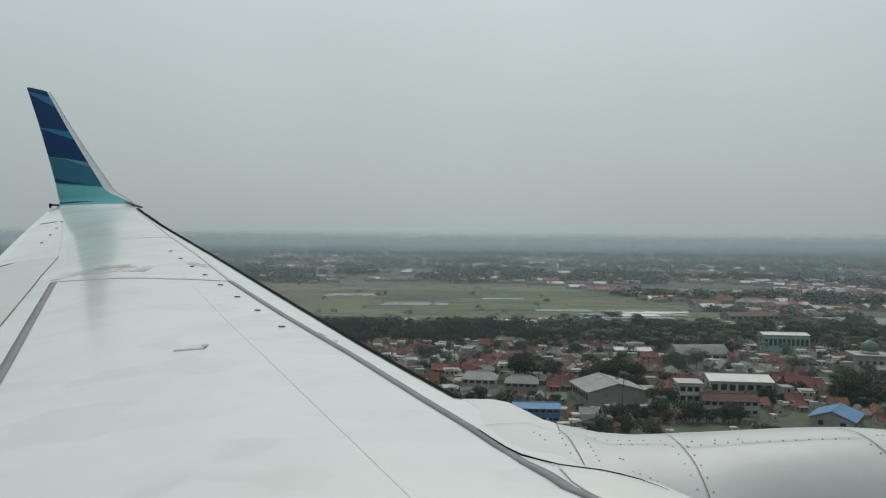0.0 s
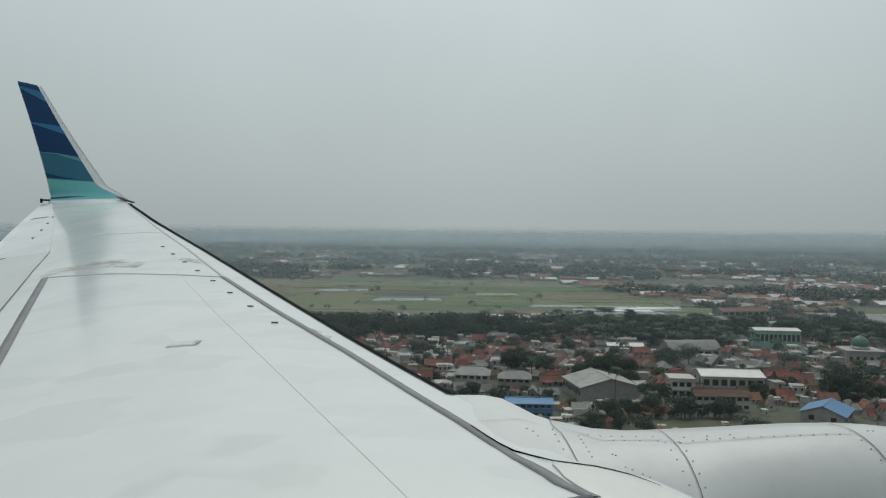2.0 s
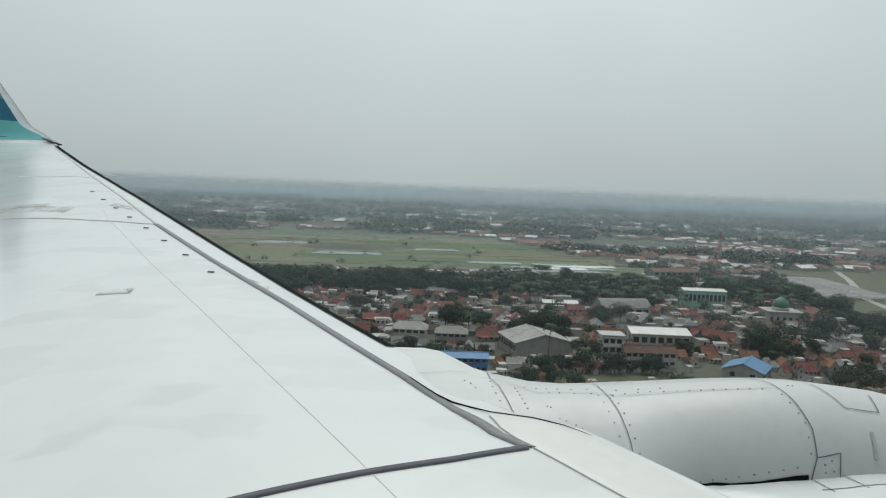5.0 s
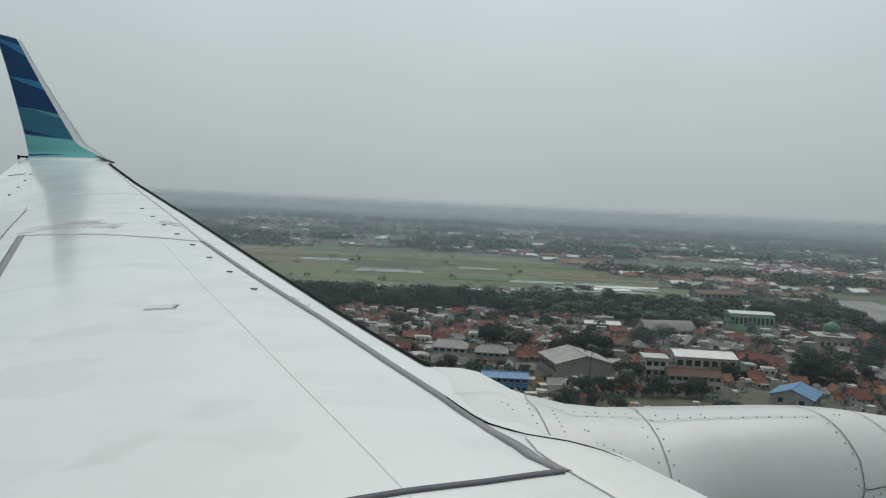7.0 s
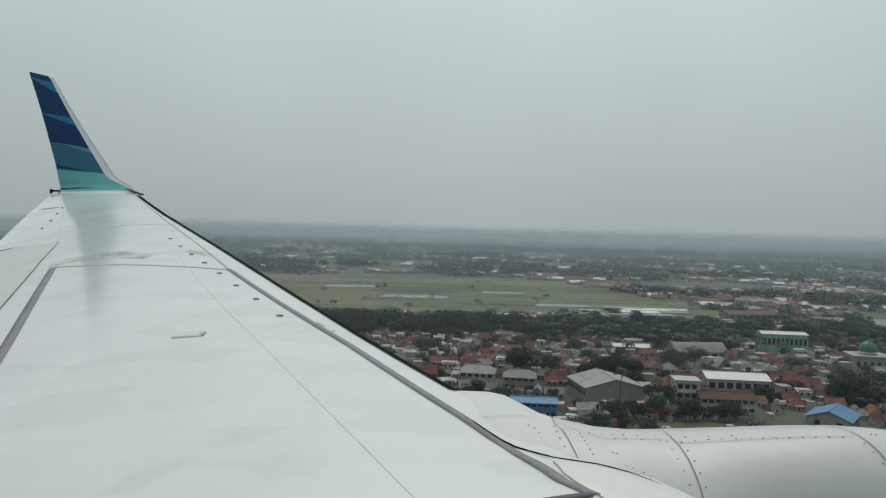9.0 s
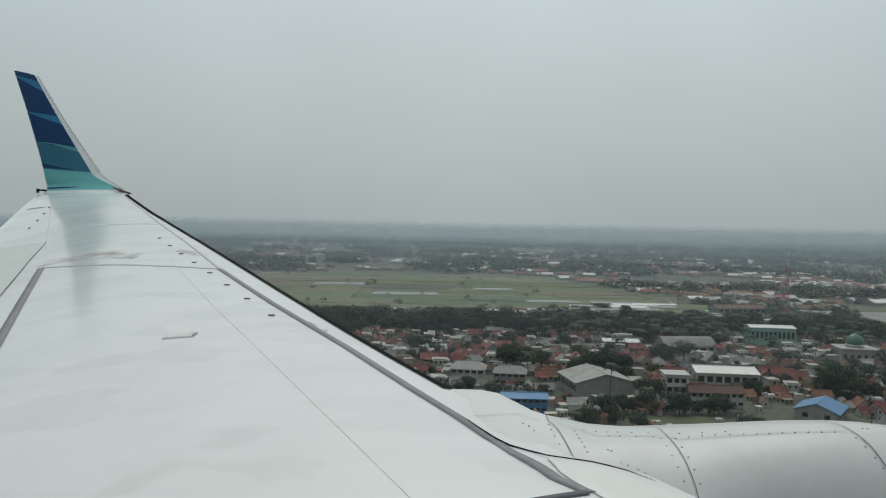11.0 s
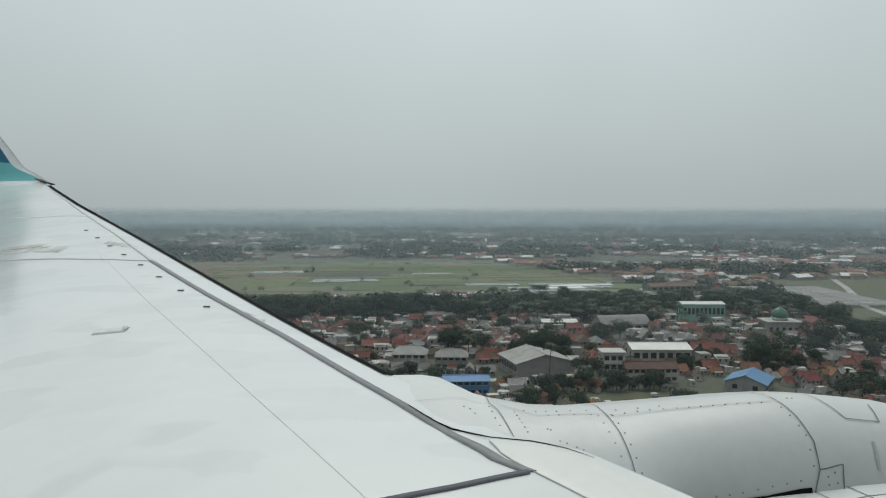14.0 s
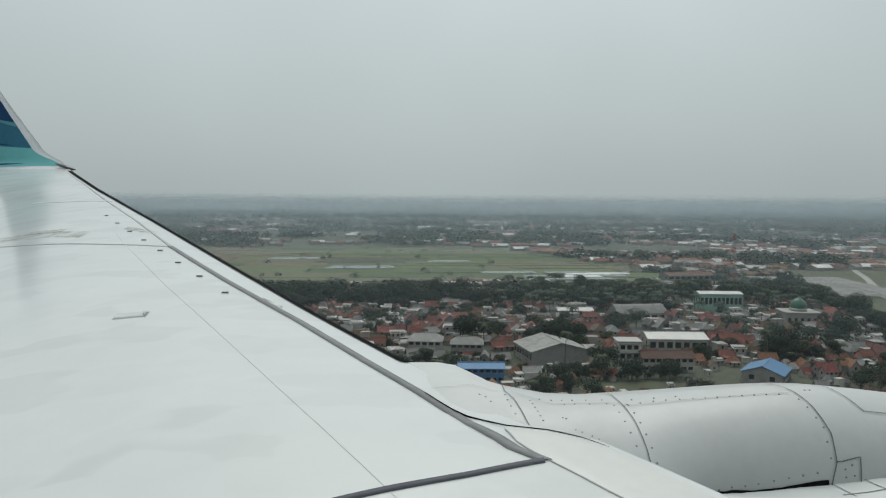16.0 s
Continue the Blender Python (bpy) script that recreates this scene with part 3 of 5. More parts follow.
# ledge along the lower cowl, with its seams
rim = [(10.7, 11.2), (11.6, 11.25), (12.6, 11.33), (13.5, 11.42), (14.4, 11.52), (15.4, 11.75), (16.4, 12.0), (17.5, 12.25), (18.6, 12.5), (19.6, 12.6)]
tops = [nac(u, w) + np.array([0, 0.012, 0]) for u, w in rim]
outs = [p + np.array([0.0, -0.26 * min(1, 0.15 + i / 3), -0.035]) for i, p in enumerate(tops)]
v = []
for p, q in zip(tops, outs):
    v += [p, p * 0.5 + q * 0.5 + np.array([0, 0, 0.004]), q, q - np.array([0, 0, 0.02]), p - np.array([0, 0, 0.02])]
ledge = finish("cowl_ledge", v, grid_faces(len(rim), 5), WING_WHITE, engine, True, "white ledge along the lower cowl")


def ledge_seam(a, b, width):
    d = (b - a) / np.linalg.norm(b - a)
    n = np.array([-d[1], d[0], 0]) * width / 2
    up = np.array([0, 0, 0.004])
    finish("ledge_seam", [a - n + up, a + n + up, b + n + up, b - n + up], [(0, 1, 2, 3)], SEAM, engine)


ledge_seam(tops[4], tops[4] * 0.62 + outs[5] * 0.38, 0.004)
ledge_seam(tops[5] * 0.6 + tops[6] * 0.4, tops[6] * 0.62 + outs[6] * 0.38, 0.004)
for i in range(4, 9):
    ledge_seam(tops[i] * 0.68 + outs[i] * 0.32, tops[i + 1] * 0.68 + outs[i + 1] * 0.32, 0.004)
# black seal where the fairing meets the wing
top_line = [(0.133, 2.689), (0.179, 2.596), (0.223, 2.515), (0.266, 2.459), (0.311, 2.43), (0.355, 2.4), (0.381, 2.376), (0.459, 2.348), (0.51, 2.326), (0.553, 2.274), (0.596, 2.23), (0.638, 2.184), (0.664, 2.153), (0.721, 2.061), (0.785, 1.961), (0.89, 1.80), (0.98, 1.66)]
seal = [Vector((x, y, wing_z(x, y) + 0.006)) for x, y in top_line[:13]]
bm = bmesh.new()
rings = []
for i, p in enumerate(seal):
    r = (0.0022 + 0.0018 * max(0, 1 - abs(i - 2.5) / 3)) * min(1, 0.25 + (12 - i) / 4)
    rings.append([bm.verts.new(p + Vector((0, r * math.cos(q * 1.0472), r * math.sin(q * 1.0472)))) for q in range(6)])
for r0, r1 in zip(rings[:-1], rings[1:]):
    for q in range(6):
        bm.faces.new((r0[q], r0[(q + 1) % 6], r1[(q + 1) % 6], r1[q]))
part("fairing_seal", bm, BLACK_RUBBER, engine, "black rubber seal between fairing and wing")
# rounded, unpainted-looking nose piece of the wing beside the fairing
low_line = [(0.374, 2.329), (0.389, 2.211), (0.414, 2.156), (0.459, 2.081), (0.531, 1.97), (0.585, 1.882), (0.641, 1.795), (0.692, 1.716), (0.743, 1.635), (0.794, 1.554), (0.845, 1.473)]


def along(line, k):
    i = min(int(k * (len(line) - 1)), len(line) - 2)
    q = k * (len(line) - 1) - i
    return [line[i][j] + (line[i + 1][j] - line[i][j]) * q for j in (0, 1)]


v = []
for i in range(61):
    a, b = along(top_line[6:], i / 60), along(low_line, i / 60)
    for j in range(13):
        q = j / 12
        x, y = a[0] + (b[0] - a[0]) * q, a[1] + (b[1] - a[1]) * q
        v.append((x, y, wing_z(x, y) + 0.0015 + 0.010 * math.sqrt(max(0, q * (1 - q))) * min(1, i / 20)))
finish("nose_panel", v, grid_faces(61, 13), NOSE_CREAM, wing, True, "rounded cream-grey nose panel between wing and engine fairing")
wing_strip("nose_seam", low_line, 0.0035, FAINT_SEAM, 0.004, 0, 8)
rivets = [(7.4, 14.0), (7.5, 14.0), (15.0, 12.4), (15.45, 12.65), (14.95, 11.95), (15.4, 12.05), (15.3, 19.4), (15.6, 19.4)]
# rows of fasteners: first, last, how many
for a, b, n in (((3.7, 7.8), (4.3, 8.0), 3), ((5.92, 15.2), (6.12, 9.9), 5), ((6.6, 15.7), (6.78, 12.3), 6), ((7.7, 12.8), (8.1, 12.9), 3), ((8.2, 12.9), (8.45, 12.6), 3),
                ((8.68, 18.0), (8.85, 13.1), 6), ((8.97, 18.4), (9.08, 13.3), 6), ((14.62, 17.9), (14.78, 15.9), 3), ((14.85, 15.1), (14.66, 13.0), 3), ((10.85, 11.35), (14.1, 12.1), 8),
                ((7.55, 16.7), (8.55, 18.1), 4), ((8.95, 18.5), (9.8, 18.82), 3), ((10.2, 18.9), (14.1, 18.75), 10), ((6.85, 16.9), (8.5, 18.9), 6), ((9.2, 19.3), (10.6, 19.5), 3)):
    rivets += [(a[0] + (b[0] - a[0]) * k / (n - 1), a[1] + (b[1] - a[1]) * k / (n - 1)) for k in range(n)]
vv, ff = disc_data(0.0034, 0.002)
first = None
for u, w in rivets:
    p, q = nac(u, w), nac(u, w, 0.1)
    m = Matrix.Translation(p) @ Vector(q - p).to_track_quat("Z", "Y").to_matrix().to_4x4()
    if first is None:
        first = finish("fastener", vv, ff, RIVET, engine)
        first.matrix_basis = m
    else:
        share(first, "fastener", engine, m)

# ---- cabin side: a tube of skin with oval window openings ----
CY, CZ, CR = -1.75, -0.35, 1.88


def tube_point(x, a, r=CR):
    return (x, CY + r * math.cos(a), CZ + r * math.sin(a))


xs = [-14 + i * 0.25 for i in range(105)]
NA2 = 72
v, f = [], []
for r in (CR, CR - 0.06):
    for x in xs:
        for k in range(NA2):
            v.append(tube_point(x, 6.28319 * k / NA2, r))
lay = len(xs) * NA2


def is_open(i, k):
    """Window openings along the side, one of them before the eye."""
    return k in (0, 1, 2) and (i - 55) % 2 == 0 or (k in (0, 1, 2) and i in (55, 56))


for i in range(len(xs) - 1):
    for k in range(NA2):
        k2 = (k + 1) % NA2
        q = (i * NA2 + k, i * NA2 + k2, (i + 1) * NA2 + k2, (i + 1) * NA2 + k)
        if is_open(i, k):
            continue
        f.append(q)
        f.append(tuple(lay + n for n in q[::-1]))
finish("fuselage_side", v, f, CABIN_SKIN, aircraft, True, "plain pale grey cabin side with a row of windows")


# ---- materials of the land ----
EARTH = material("dark_soil_and_scrub", (0.075, 0.080, 0.055), 0.95, 0, 0.5, 0.012, 0.25, 0.3, stain=(0.14, 0.12, 0.085), stain_amount=0.7, dist=0.3)
PADDY = [material("green_rice_paddy", c, 0.9, 0, 0.22, 0.02, 0.6, 0.2, stain=(0.13, 0.125, 0.06), stain_amount=0.35, dist=0.1) for c in ((0.088, 0.118, 0.042), (0.110, 0.130, 0.055), (0.125, 0.122, 0.066), (0.072, 0.102, 0.038))]
STUBBLE = material("dry_field_stubble", (0.15, 0.125, 0.078), 0.95, 0, 0.25, 0.03, 0.8, 0.2, dist=0.1)
LAWN = material("mown_grass", (0.085, 0.092, 0.05), 0.95, 0, 0.25, 0.06, 1.5, 0.2, stain=(0.14, 0.12, 0.06), stain_amount=0.5, dist=0.05)
POND = material("still_pond_water", (0.10, 0.11, 0.10), 0.04, 0, 0.2, 0.1, 2, 0.01)
COVER = material("white_crop_cover", (0.62, 0.63, 0.60), 0.6, 0, 0.2, 0.2, 2, 0.2)
ASPHALT = material("worn_asphalt", (0.075, 0.075, 0.075), 0.85, 0, 0.25, 0.2, 4, 0.1)
CONCRETE = material("pale_concrete", (0.36, 0.35, 0.32), 0.85, 0, 0.25, 0.2, 3, 0.1, stain=(0.15, 0.14, 0.12), stain_amount=0.5)
ROOF_TILE = material("terracotta_roof_tile", (0.23, 0.094, 0.062), 0.85, 0, 0.3, 0.5, 4, 0.6, hue=0.5, stain=(0.085, 0.06, 0.05), stain_amount=0.75, courses=6, dist=0.06)
ROOF_DULL = material("weathered_brown_roof_tile", (0.13, 0.075, 0.055), 0.9, 0, 0.35, 0.5, 4, 0.6, hue=0.6, stain=(0.06, 0.055, 0.05), stain_amount=0.7, courses=6, dist=0.06)
ROOF_GREY = material("grey_cement_sheet", (0.27, 0.265, 0.25), 0.85, 0, 0.25, 0.4, 5, 0.4, hue=0.4, stain=(0.10, 0.095, 0.085), stain_amount=0.6, courses=3, dist=0.05)
ROOF_PALE = material("pale_metal_sheet", (0.50, 0.50, 0.475), 0.5, 0.1, 0.12, 0.4, 5, 0.4, hue=0.5, stain=(0.40, 0.36, 0.30), stain_amount=0.45, courses=3, dist=0.04)
ROOF_BLUE = material("blue_metal_sheet", (0.07, 0.19, 0.35), 0.5, 0.1, 0.15, 0.4, 5, 0.4, stain=(0.12, 0.2, 0.3), stain_amount=0.4, courses=3, dist=0.04)
WALL_PALE = material("painted_render", (0.40, 0.385, 0.345), 0.85, 0, 0.15, 0.6, 5, 0.15, hue=0.55, stain=(0.25, 0.23, 0.20), stain_amount=0.5)
WALL_GREY = material("bare_cement_wall", (0.27, 0.26, 0.245), 0.9, 0, 0.2, 0.6, 5, 0.15, hue=0.5, stain=(0.14, 0.13, 0.12), stain_amount=0.5)
WALL_GREEN = material("pale_green_render", (0.25, 0.42, 0.35), 0.85, 0, 0.12, 0.3, 3, 0.1, stain=(0.14, 0.22, 0.19), stain_amount=0.5)
WALL_BLUE = material("blue_painted_wall", (0.06, 0.19, 0.40), 0.8, 0, 0.15, 0.4, 4, 0.1, stain=(0.1, 0.16, 0.25), stain_amount=0.4)
DOME_GREEN = material("green_glazed_dome", (0.035, 0.12, 0.075), 0.35, 0, 0.2, 0.6, 6, 0.2)
GLASS = material("dark_window_glass", (0.02, 0.024, 0.027), 0.1, 0, 0.2, 1, 5, 0)
WOOD = material("brown_painted_door", (0.12, 0.07, 0.04), 0.7, 0, 0.25, 1, 6, 0.2)
LEAF = material("dark_broad_leaves", (0.048, 0.064, 0.042), 0.75, 0, 0.35, 0.4, 3, 0.1, hue=0.22, island=True, gloss=0.15)
LEAF_WARM = material("olive_leaves", (0.066, 0.070, 0.026), 0.75, 0, 0.35, 0.4, 3, 0.1, hue=0.25, island=True, gloss=0.15)
PALM_LEAF = material("coconut_palm_fronds", (0.056, 0.075, 0.044), 0.6, 0, 0.3, 0.4, 3, 0.1, hue=0.3, island=True, gloss=0.15)
FAR_LEAF = material("far_woodland", (0.058, 0.075, 0.056), 0.9, 0, 0.3, 0.02, 0.3, 0.0, hue=0.3, island=True, gloss=0.15)
BARK = material("grey_brown_bark", (0.11, 0.085, 0.06), 0.9, 0, 0.3, 1, 9, 0.4)
STEEL = material("galvanised_steel", (0.35, 0.35, 0.35), 0.5, 0.5, 0.15, 1, 9, 0.05)
RED_PAINT = material("red_steel_paint", (0.35, 0.05, 0.04), 0.6, 0, 0.15, 1, 9, 0.05)
CAR_PAINTS = [material("car_paint_" + n, c, 0.25, 0, 0.05, 1, 9, 0, coat=0.4) for n, c in (("white", (0.7, 0.7, 0.7)), ("silver", (0.4, 0.41, 0.42)), ("dark", (0.03, 0.03, 0.035)), ("red", (0.35, 0.03, 0.03)))]

# ---- the ground ----
v, f = [], []
rs = [0, 60, 120, 180, 240, 320, 420, 560, 750, 1000, 1400, 2000, 2900, 4000, 4850]
NA = 96
for r in rs:
    for a in range(NA):
        v.append((r * math.sin(6.28319 * a / NA), r * math.cos(6.28319 * a / NA), 0))
for i in range(len(rs) - 1):
    for a in range(NA):
        b = (a + 1) % NA
        f.append((i * NA + a, (i + 1) * NA + a, (i + 1) * NA + b, i * NA + b))
ground = finish("ground", v, f, EARTH)
tagged(ground, "flat dark soil and scrub plain reaching the horizon", "ground", kind="structure")

rng = random.Random(11)


def patch(name, pts, z, mat, label, cat="field", depth=0.0):
    """A field, pond or yard with an uneven edge."""
    v = []
    n = len(pts)
    for i in range(n):
        a, b = pts[i], pts[(i + 1) % n]
        d = math.hypot(b[0] - a[0], b[1] - a[1])
        k = max(1, int(d / 14))
        for j in range(k):
            t = j / k
            w = 1.2 if j else 0
            v.append((a[0] + (b[0] - a[0]) * t + rng.uniform(-w, w), a[1] + (b[1] - a[1]) * t + rng.uniform(-w, w), z))
    m = len(v)
    v += [(x, y, -0.3) for x, y, _ in v]
    f = [tuple(range(m))] + [(i, m + i, m + (i + 1) % m, (i + 1) % m) for i in range(m)]
    return tagged(finish(name, v, f, mat), label, cat, kind="structure")


def road_x(y):
    """Where the pale road runs, at a given distance."""
    pts = ((0, 226), (205, 230), (300, 238), (420, 262), (560, 310), (760, 420), (5000, 3600))
    for (a, xa), (b, xb) in zip(pts[:-1], pts[1:]):
        if y <= b:
            return xa + (xb - xa) * (y - a) / (b - a)
    return 9999


def east(x, y, m=4):
    return x > road_x(y) - m and y < 640


# rice fields in strips
fields = []
y = 520
while y < 950:
    dy = rng.uniform(22, 46)
    x = -480 + rng.uniform(-30, 30)
    while x < 250 - (y - 520) * 0.25:
        dx = rng.uniform(45, 120)
        if rng.random() < 0.93:
            j = [rng.uniform(-4, 4) for _ in range(4)]
            mat = STUBBLE if (x < -180 and rng.random() < 0.5) or rng.random() < 0.12 else PADDY[rng.randrange(4)]
            patch("rice_field", [(x + 1, y + j[0]), (x + dx - 1, y + j[1]), (x + dx - 1, y + dy - 2 + j[2]), (x + 1, y + dy - 2 + j[3])], rng.uniform(0.2, 0.35), mat, "green rice paddy between low earth banks")
        x += dx
    y += dy
for x, y, a, b in ((-95, 770, 28, 16), (-25, 668, 32, 15), (-210, 700, 30, 16), (60, 735, 22, 10)):
    patch("pond", [(x - a, y - b), (x + a, y - b * 0.7), (x + a * 0.9, y + b), (x - a * 0.8, y + b)], 0.5, POND, "shallow pale pond reflecting the sky", "pond")
for i in range(16):
    x, y = 90 + rng.uniform(0, 150), 525 + rng.uniform(0, 100)
    a, b = rng.uniform(10, 24), rng.uniform(4, 9)
    patch("pond", [(x - a, y - b), (x + a, y - b), (x + a, y + b), (x - a, y + b)], 0.45 + i * 0.01, POND if i % 3 else COVER, "square fish pond reflecting the pale sky" if i % 3 else "white crop cover over a bed", "pond")
patch("lawn", [(62, 226), (96, 228), (97, 240), (61, 239)], 0.12, LAWN, "patchy green lawn ringed by trees")
patch("open_field", [(244, 230), (520, 230), (660, 630), (362, 630), (318, 560), (268, 420)], 0.1, LAWN, "dull green open field beside the pale road")


def road(line, w, mat, label, name="road", z=0.16):
    v = []
    for i, (x, y) in enumerate(line):
        a, b = line[max(i - 1, 0)], line[min(i + 1, len(line) - 1)]
        dx, dy = b[0] - a[0], b[1] - a[1]
        d = math.hypot(dx, dy)
        nx, ny = -dy / d * w / 2, dx / d * w / 2
        v += [(x - nx, y - ny, z), (x + nx, y + ny, z), (x + nx, y + ny, -0.2), (x - nx, y - ny, -0.2)]
    f = []
    for i in range(len(line) - 1):
        for j in range(4):
            f.append((i * 4 + j, i * 4 + (j + 1) % 4, i * 4 + 4 + (j + 1) % 4, i * 4 + 4 + j))
    return tagged(finish(name, v, f, mat), label, "road", kind="structure")


road([(100, 190), (103, 250), (112, 300), (118, 345)], 5, ASPHALT, "narrow worn asphalt lane between houses")
road([(-60, 316), (60, 322), (140, 318), (260, 330), (420, 350)], 6, ASPHALT, "asphalt village road lined with houses")
road([(230, 205), (238, 300), (262, 420), (310, 560), (420, 760)], 9, CONCRETE, "pale concrete road along the open field")
road([(262, 240), (278, 330), (318, 450), (385, 570), (420, 640)], 5, CONCRETE, "pale service track across the open field")
road([(-30, 200), (0, 260), (8, 330), (-6, 420)], 4, CONCRETE, "narrow pale lane into the village")

# ---- translucent sheets that imitate haze over the plain ----
def haze_sheet(r, share):
    m = bpy.data.materials.new("haze_tint_sheet")
    m.use_nodes = True
    n, l = m.node_tree.nodes, m.node_tree.links
    n.remove(n["Principled BSDF"])
    o = n["Material Output"]
    d, t, mix = n.new("ShaderNodeMixShader"), n.new("ShaderNodeBsdfTransparent"), n.new("ShaderNodeMixShader")
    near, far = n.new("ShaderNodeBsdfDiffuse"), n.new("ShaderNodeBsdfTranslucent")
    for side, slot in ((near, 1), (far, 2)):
        # the pale look of haze is put into the sheet's own colour
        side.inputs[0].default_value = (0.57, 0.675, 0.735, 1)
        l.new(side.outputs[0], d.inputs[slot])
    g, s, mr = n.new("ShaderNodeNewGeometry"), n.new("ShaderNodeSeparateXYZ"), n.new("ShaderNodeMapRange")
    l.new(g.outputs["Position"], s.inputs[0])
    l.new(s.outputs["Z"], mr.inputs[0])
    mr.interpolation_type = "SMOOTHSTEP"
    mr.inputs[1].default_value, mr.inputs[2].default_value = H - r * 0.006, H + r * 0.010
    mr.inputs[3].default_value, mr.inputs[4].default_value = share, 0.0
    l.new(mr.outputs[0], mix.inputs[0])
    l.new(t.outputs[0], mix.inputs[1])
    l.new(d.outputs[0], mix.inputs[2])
    l.new(mix.outputs[0], o.inputs[0])
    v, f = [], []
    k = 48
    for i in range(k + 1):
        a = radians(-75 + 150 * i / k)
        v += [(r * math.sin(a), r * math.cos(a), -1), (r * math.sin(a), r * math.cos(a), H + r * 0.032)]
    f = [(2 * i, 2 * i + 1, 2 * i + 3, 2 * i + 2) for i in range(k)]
    tagged(finish("backdrop", v, f, m), "translucent blue-grey sheet imitating haze over the plain", "haze", kind="structure")


# added sheets, one behind another, veil the land in steps like haze
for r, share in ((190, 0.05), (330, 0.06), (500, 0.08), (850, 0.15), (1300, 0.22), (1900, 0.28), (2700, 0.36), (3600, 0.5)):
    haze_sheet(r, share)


# ---- trees ----
def crown_mesh(name, seed, rad, height, leaves, mat, size, flat=0.75):
    """Leaf sprays in several lobes, thinned inside, so that the outline is uneven and has gaps."""
    r = random.Random(seed)
    lobes = [(Vector((r.gauss(0, rad * 0.42), r.gauss(0, rad * 0.42), height * 0.72 + r.uniform(-0.55, 0.45) * rad)), rad * r.uniform(0.40, 0.70)) for _ in range(9)]
    v, f = [], []
    for _ in range(leaves):
        c, q = lobes[r.randrange(9)]
        d = Vector((r.gauss(0, 1), r.gauss(0, 1), r.gauss(0.25, 1))).normalized()
        p = c + Vector((d.x, d.y, d.z * flat)) * q * (r.uniform(0.55, 1.05) ** 0.5)
        a = (d + Vector((r.uniform(-0.3, 0.3), r.uniform(-0.3, 0.3), r.uniform(0.0, 0.4)))).normalized()
        t = a.orthogonal().normalized()
        t = (Matrix.Rotation(r.uniform(0, 6.28), 3, a) @ t)
        b = a.cross(t)
        s = size * r.uniform(0.6, 1.4)
        i = len(v)
        v += [p - t * s, p - b * s * 0.55 + a * s * 0.25, p + t * s, p + b * s * 0.55 + a * s * 0.2]
        f.append((i, i + 1, i + 2, i + 3))
    me = bpy.data.meshes.new(name)
    me.from_pydata([tuple(p) for p in v], [], f)
    me.materials.append(mat)
    return me


def limb(v, f, a, b, ra, rb, n=6):
    a, b = Vector(a), Vector(b)
    ax = (b - a).normalized()
    t = ax.orthogonal().normalized()
    u = ax.cross(t)
    i = len(v)
    for p, r in ((a, ra), (b, rb)):
        for k in range(n):
            g = 6.28319 * k / n
            v.append(p + t * r * math.cos(g) + u * r * math.sin(g))
    f += [(i + k, i + (k + 1) % n, i + n + (k + 1) % n, i + n + k) for k in range(n)]


def tree_kind(seed, rad, height, leaves, mat, label, size=0.32):
    r = random.Random(seed + 50)
    root = new("tree")
    tagged(root, label, "tree", "trees of the village")
    v, f = [], []
    top = Vector((r.uniform(-0.4, 0.4), r.uniform(-0.4, 0.4), height * 0.62))
    limb(v, f, (0, 0, -0.2), top, 0.28, 0.17)
    for k in range(6):
        a = k * 1.05 + r.uniform(-0.3, 0.3)
        limb(v, f, top * r.uniform(0.7, 1.0), (math.cos(a) * rad * 0.6, math.sin(a) * rad * 0.6, height * r.uniform(0.75, 1.05)), 0.12, 0.04, 5)
    finish("trunk", v, f, BARK, root)
    me = crown_mesh("crown", seed, rad, height, leaves, mat, size)
    o = new("crown", me)
    o.parent = root
    return root


def palm_kind(seed, height):
    r = random.Random(seed)
    root = new("palm_tree")
    tagged(root, "slender coconut palm with drooping green fronds", "palm tree", "coconut palms of the grove")
    v, f = [], []
    bend = Vector((r.uniform(-1.0, 1.0), r.uniform(-1.0, 1.0), 0))
    p = Vector((0, 0, -0.2))
    for i in range(5):
        q = Vector((bend.x * ((i + 1) / 5) ** 2, bend.y * ((i + 1) / 5) ** 2, height * (i + 1) / 5))
        limb(v, f, p, q, 0.22 - i * 0.02, 0.20 - i * 0.02)
        p = q
    finish("trunk", v, f, BARK, root)
    v, f = [], []
    for k in range(20):
        a = k * 2.4 + r.uniform(-0.2, 0.2)
        up = r.uniform(-0.3, 1.1)
        ln = r.uniform(2.6, 3.8)
        prev = None
        for i in range(7):
            t = i / 6
            c = p + Vector((math.cos(a) * ln * t, math.sin(a) * ln * t, ln * (up * t - (0.5 + up * 0.55) * t * t)))
            if prev is not None:
                side = Vector((-math.sin(a), math.cos(a), 0)) * (0.65 * math.sin(math.pi * (0.12 + 0.85 * t)))
                j = len(v)
                v += [prev, c, c + side + Vector((0, 0, -0.35)), prev + side * 0.85 + Vector((0, 0, -0.25)), c - side + Vector((0, 0, -0.35)), prev - side * 0.85 + Vector((0, 0, -0.25))]
                f += [(j, j + 1, j + 2, j + 3), (j + 1, j, j + 5, j + 4)]
            prev = c
    me = bpy.data.meshes.new("crown")
    me.from_pydata([tuple(q) for q in v], [], f)
    me.materials.append(PALM_LEAF)
    o = new("crown", me)
    o.parent = root
    return root


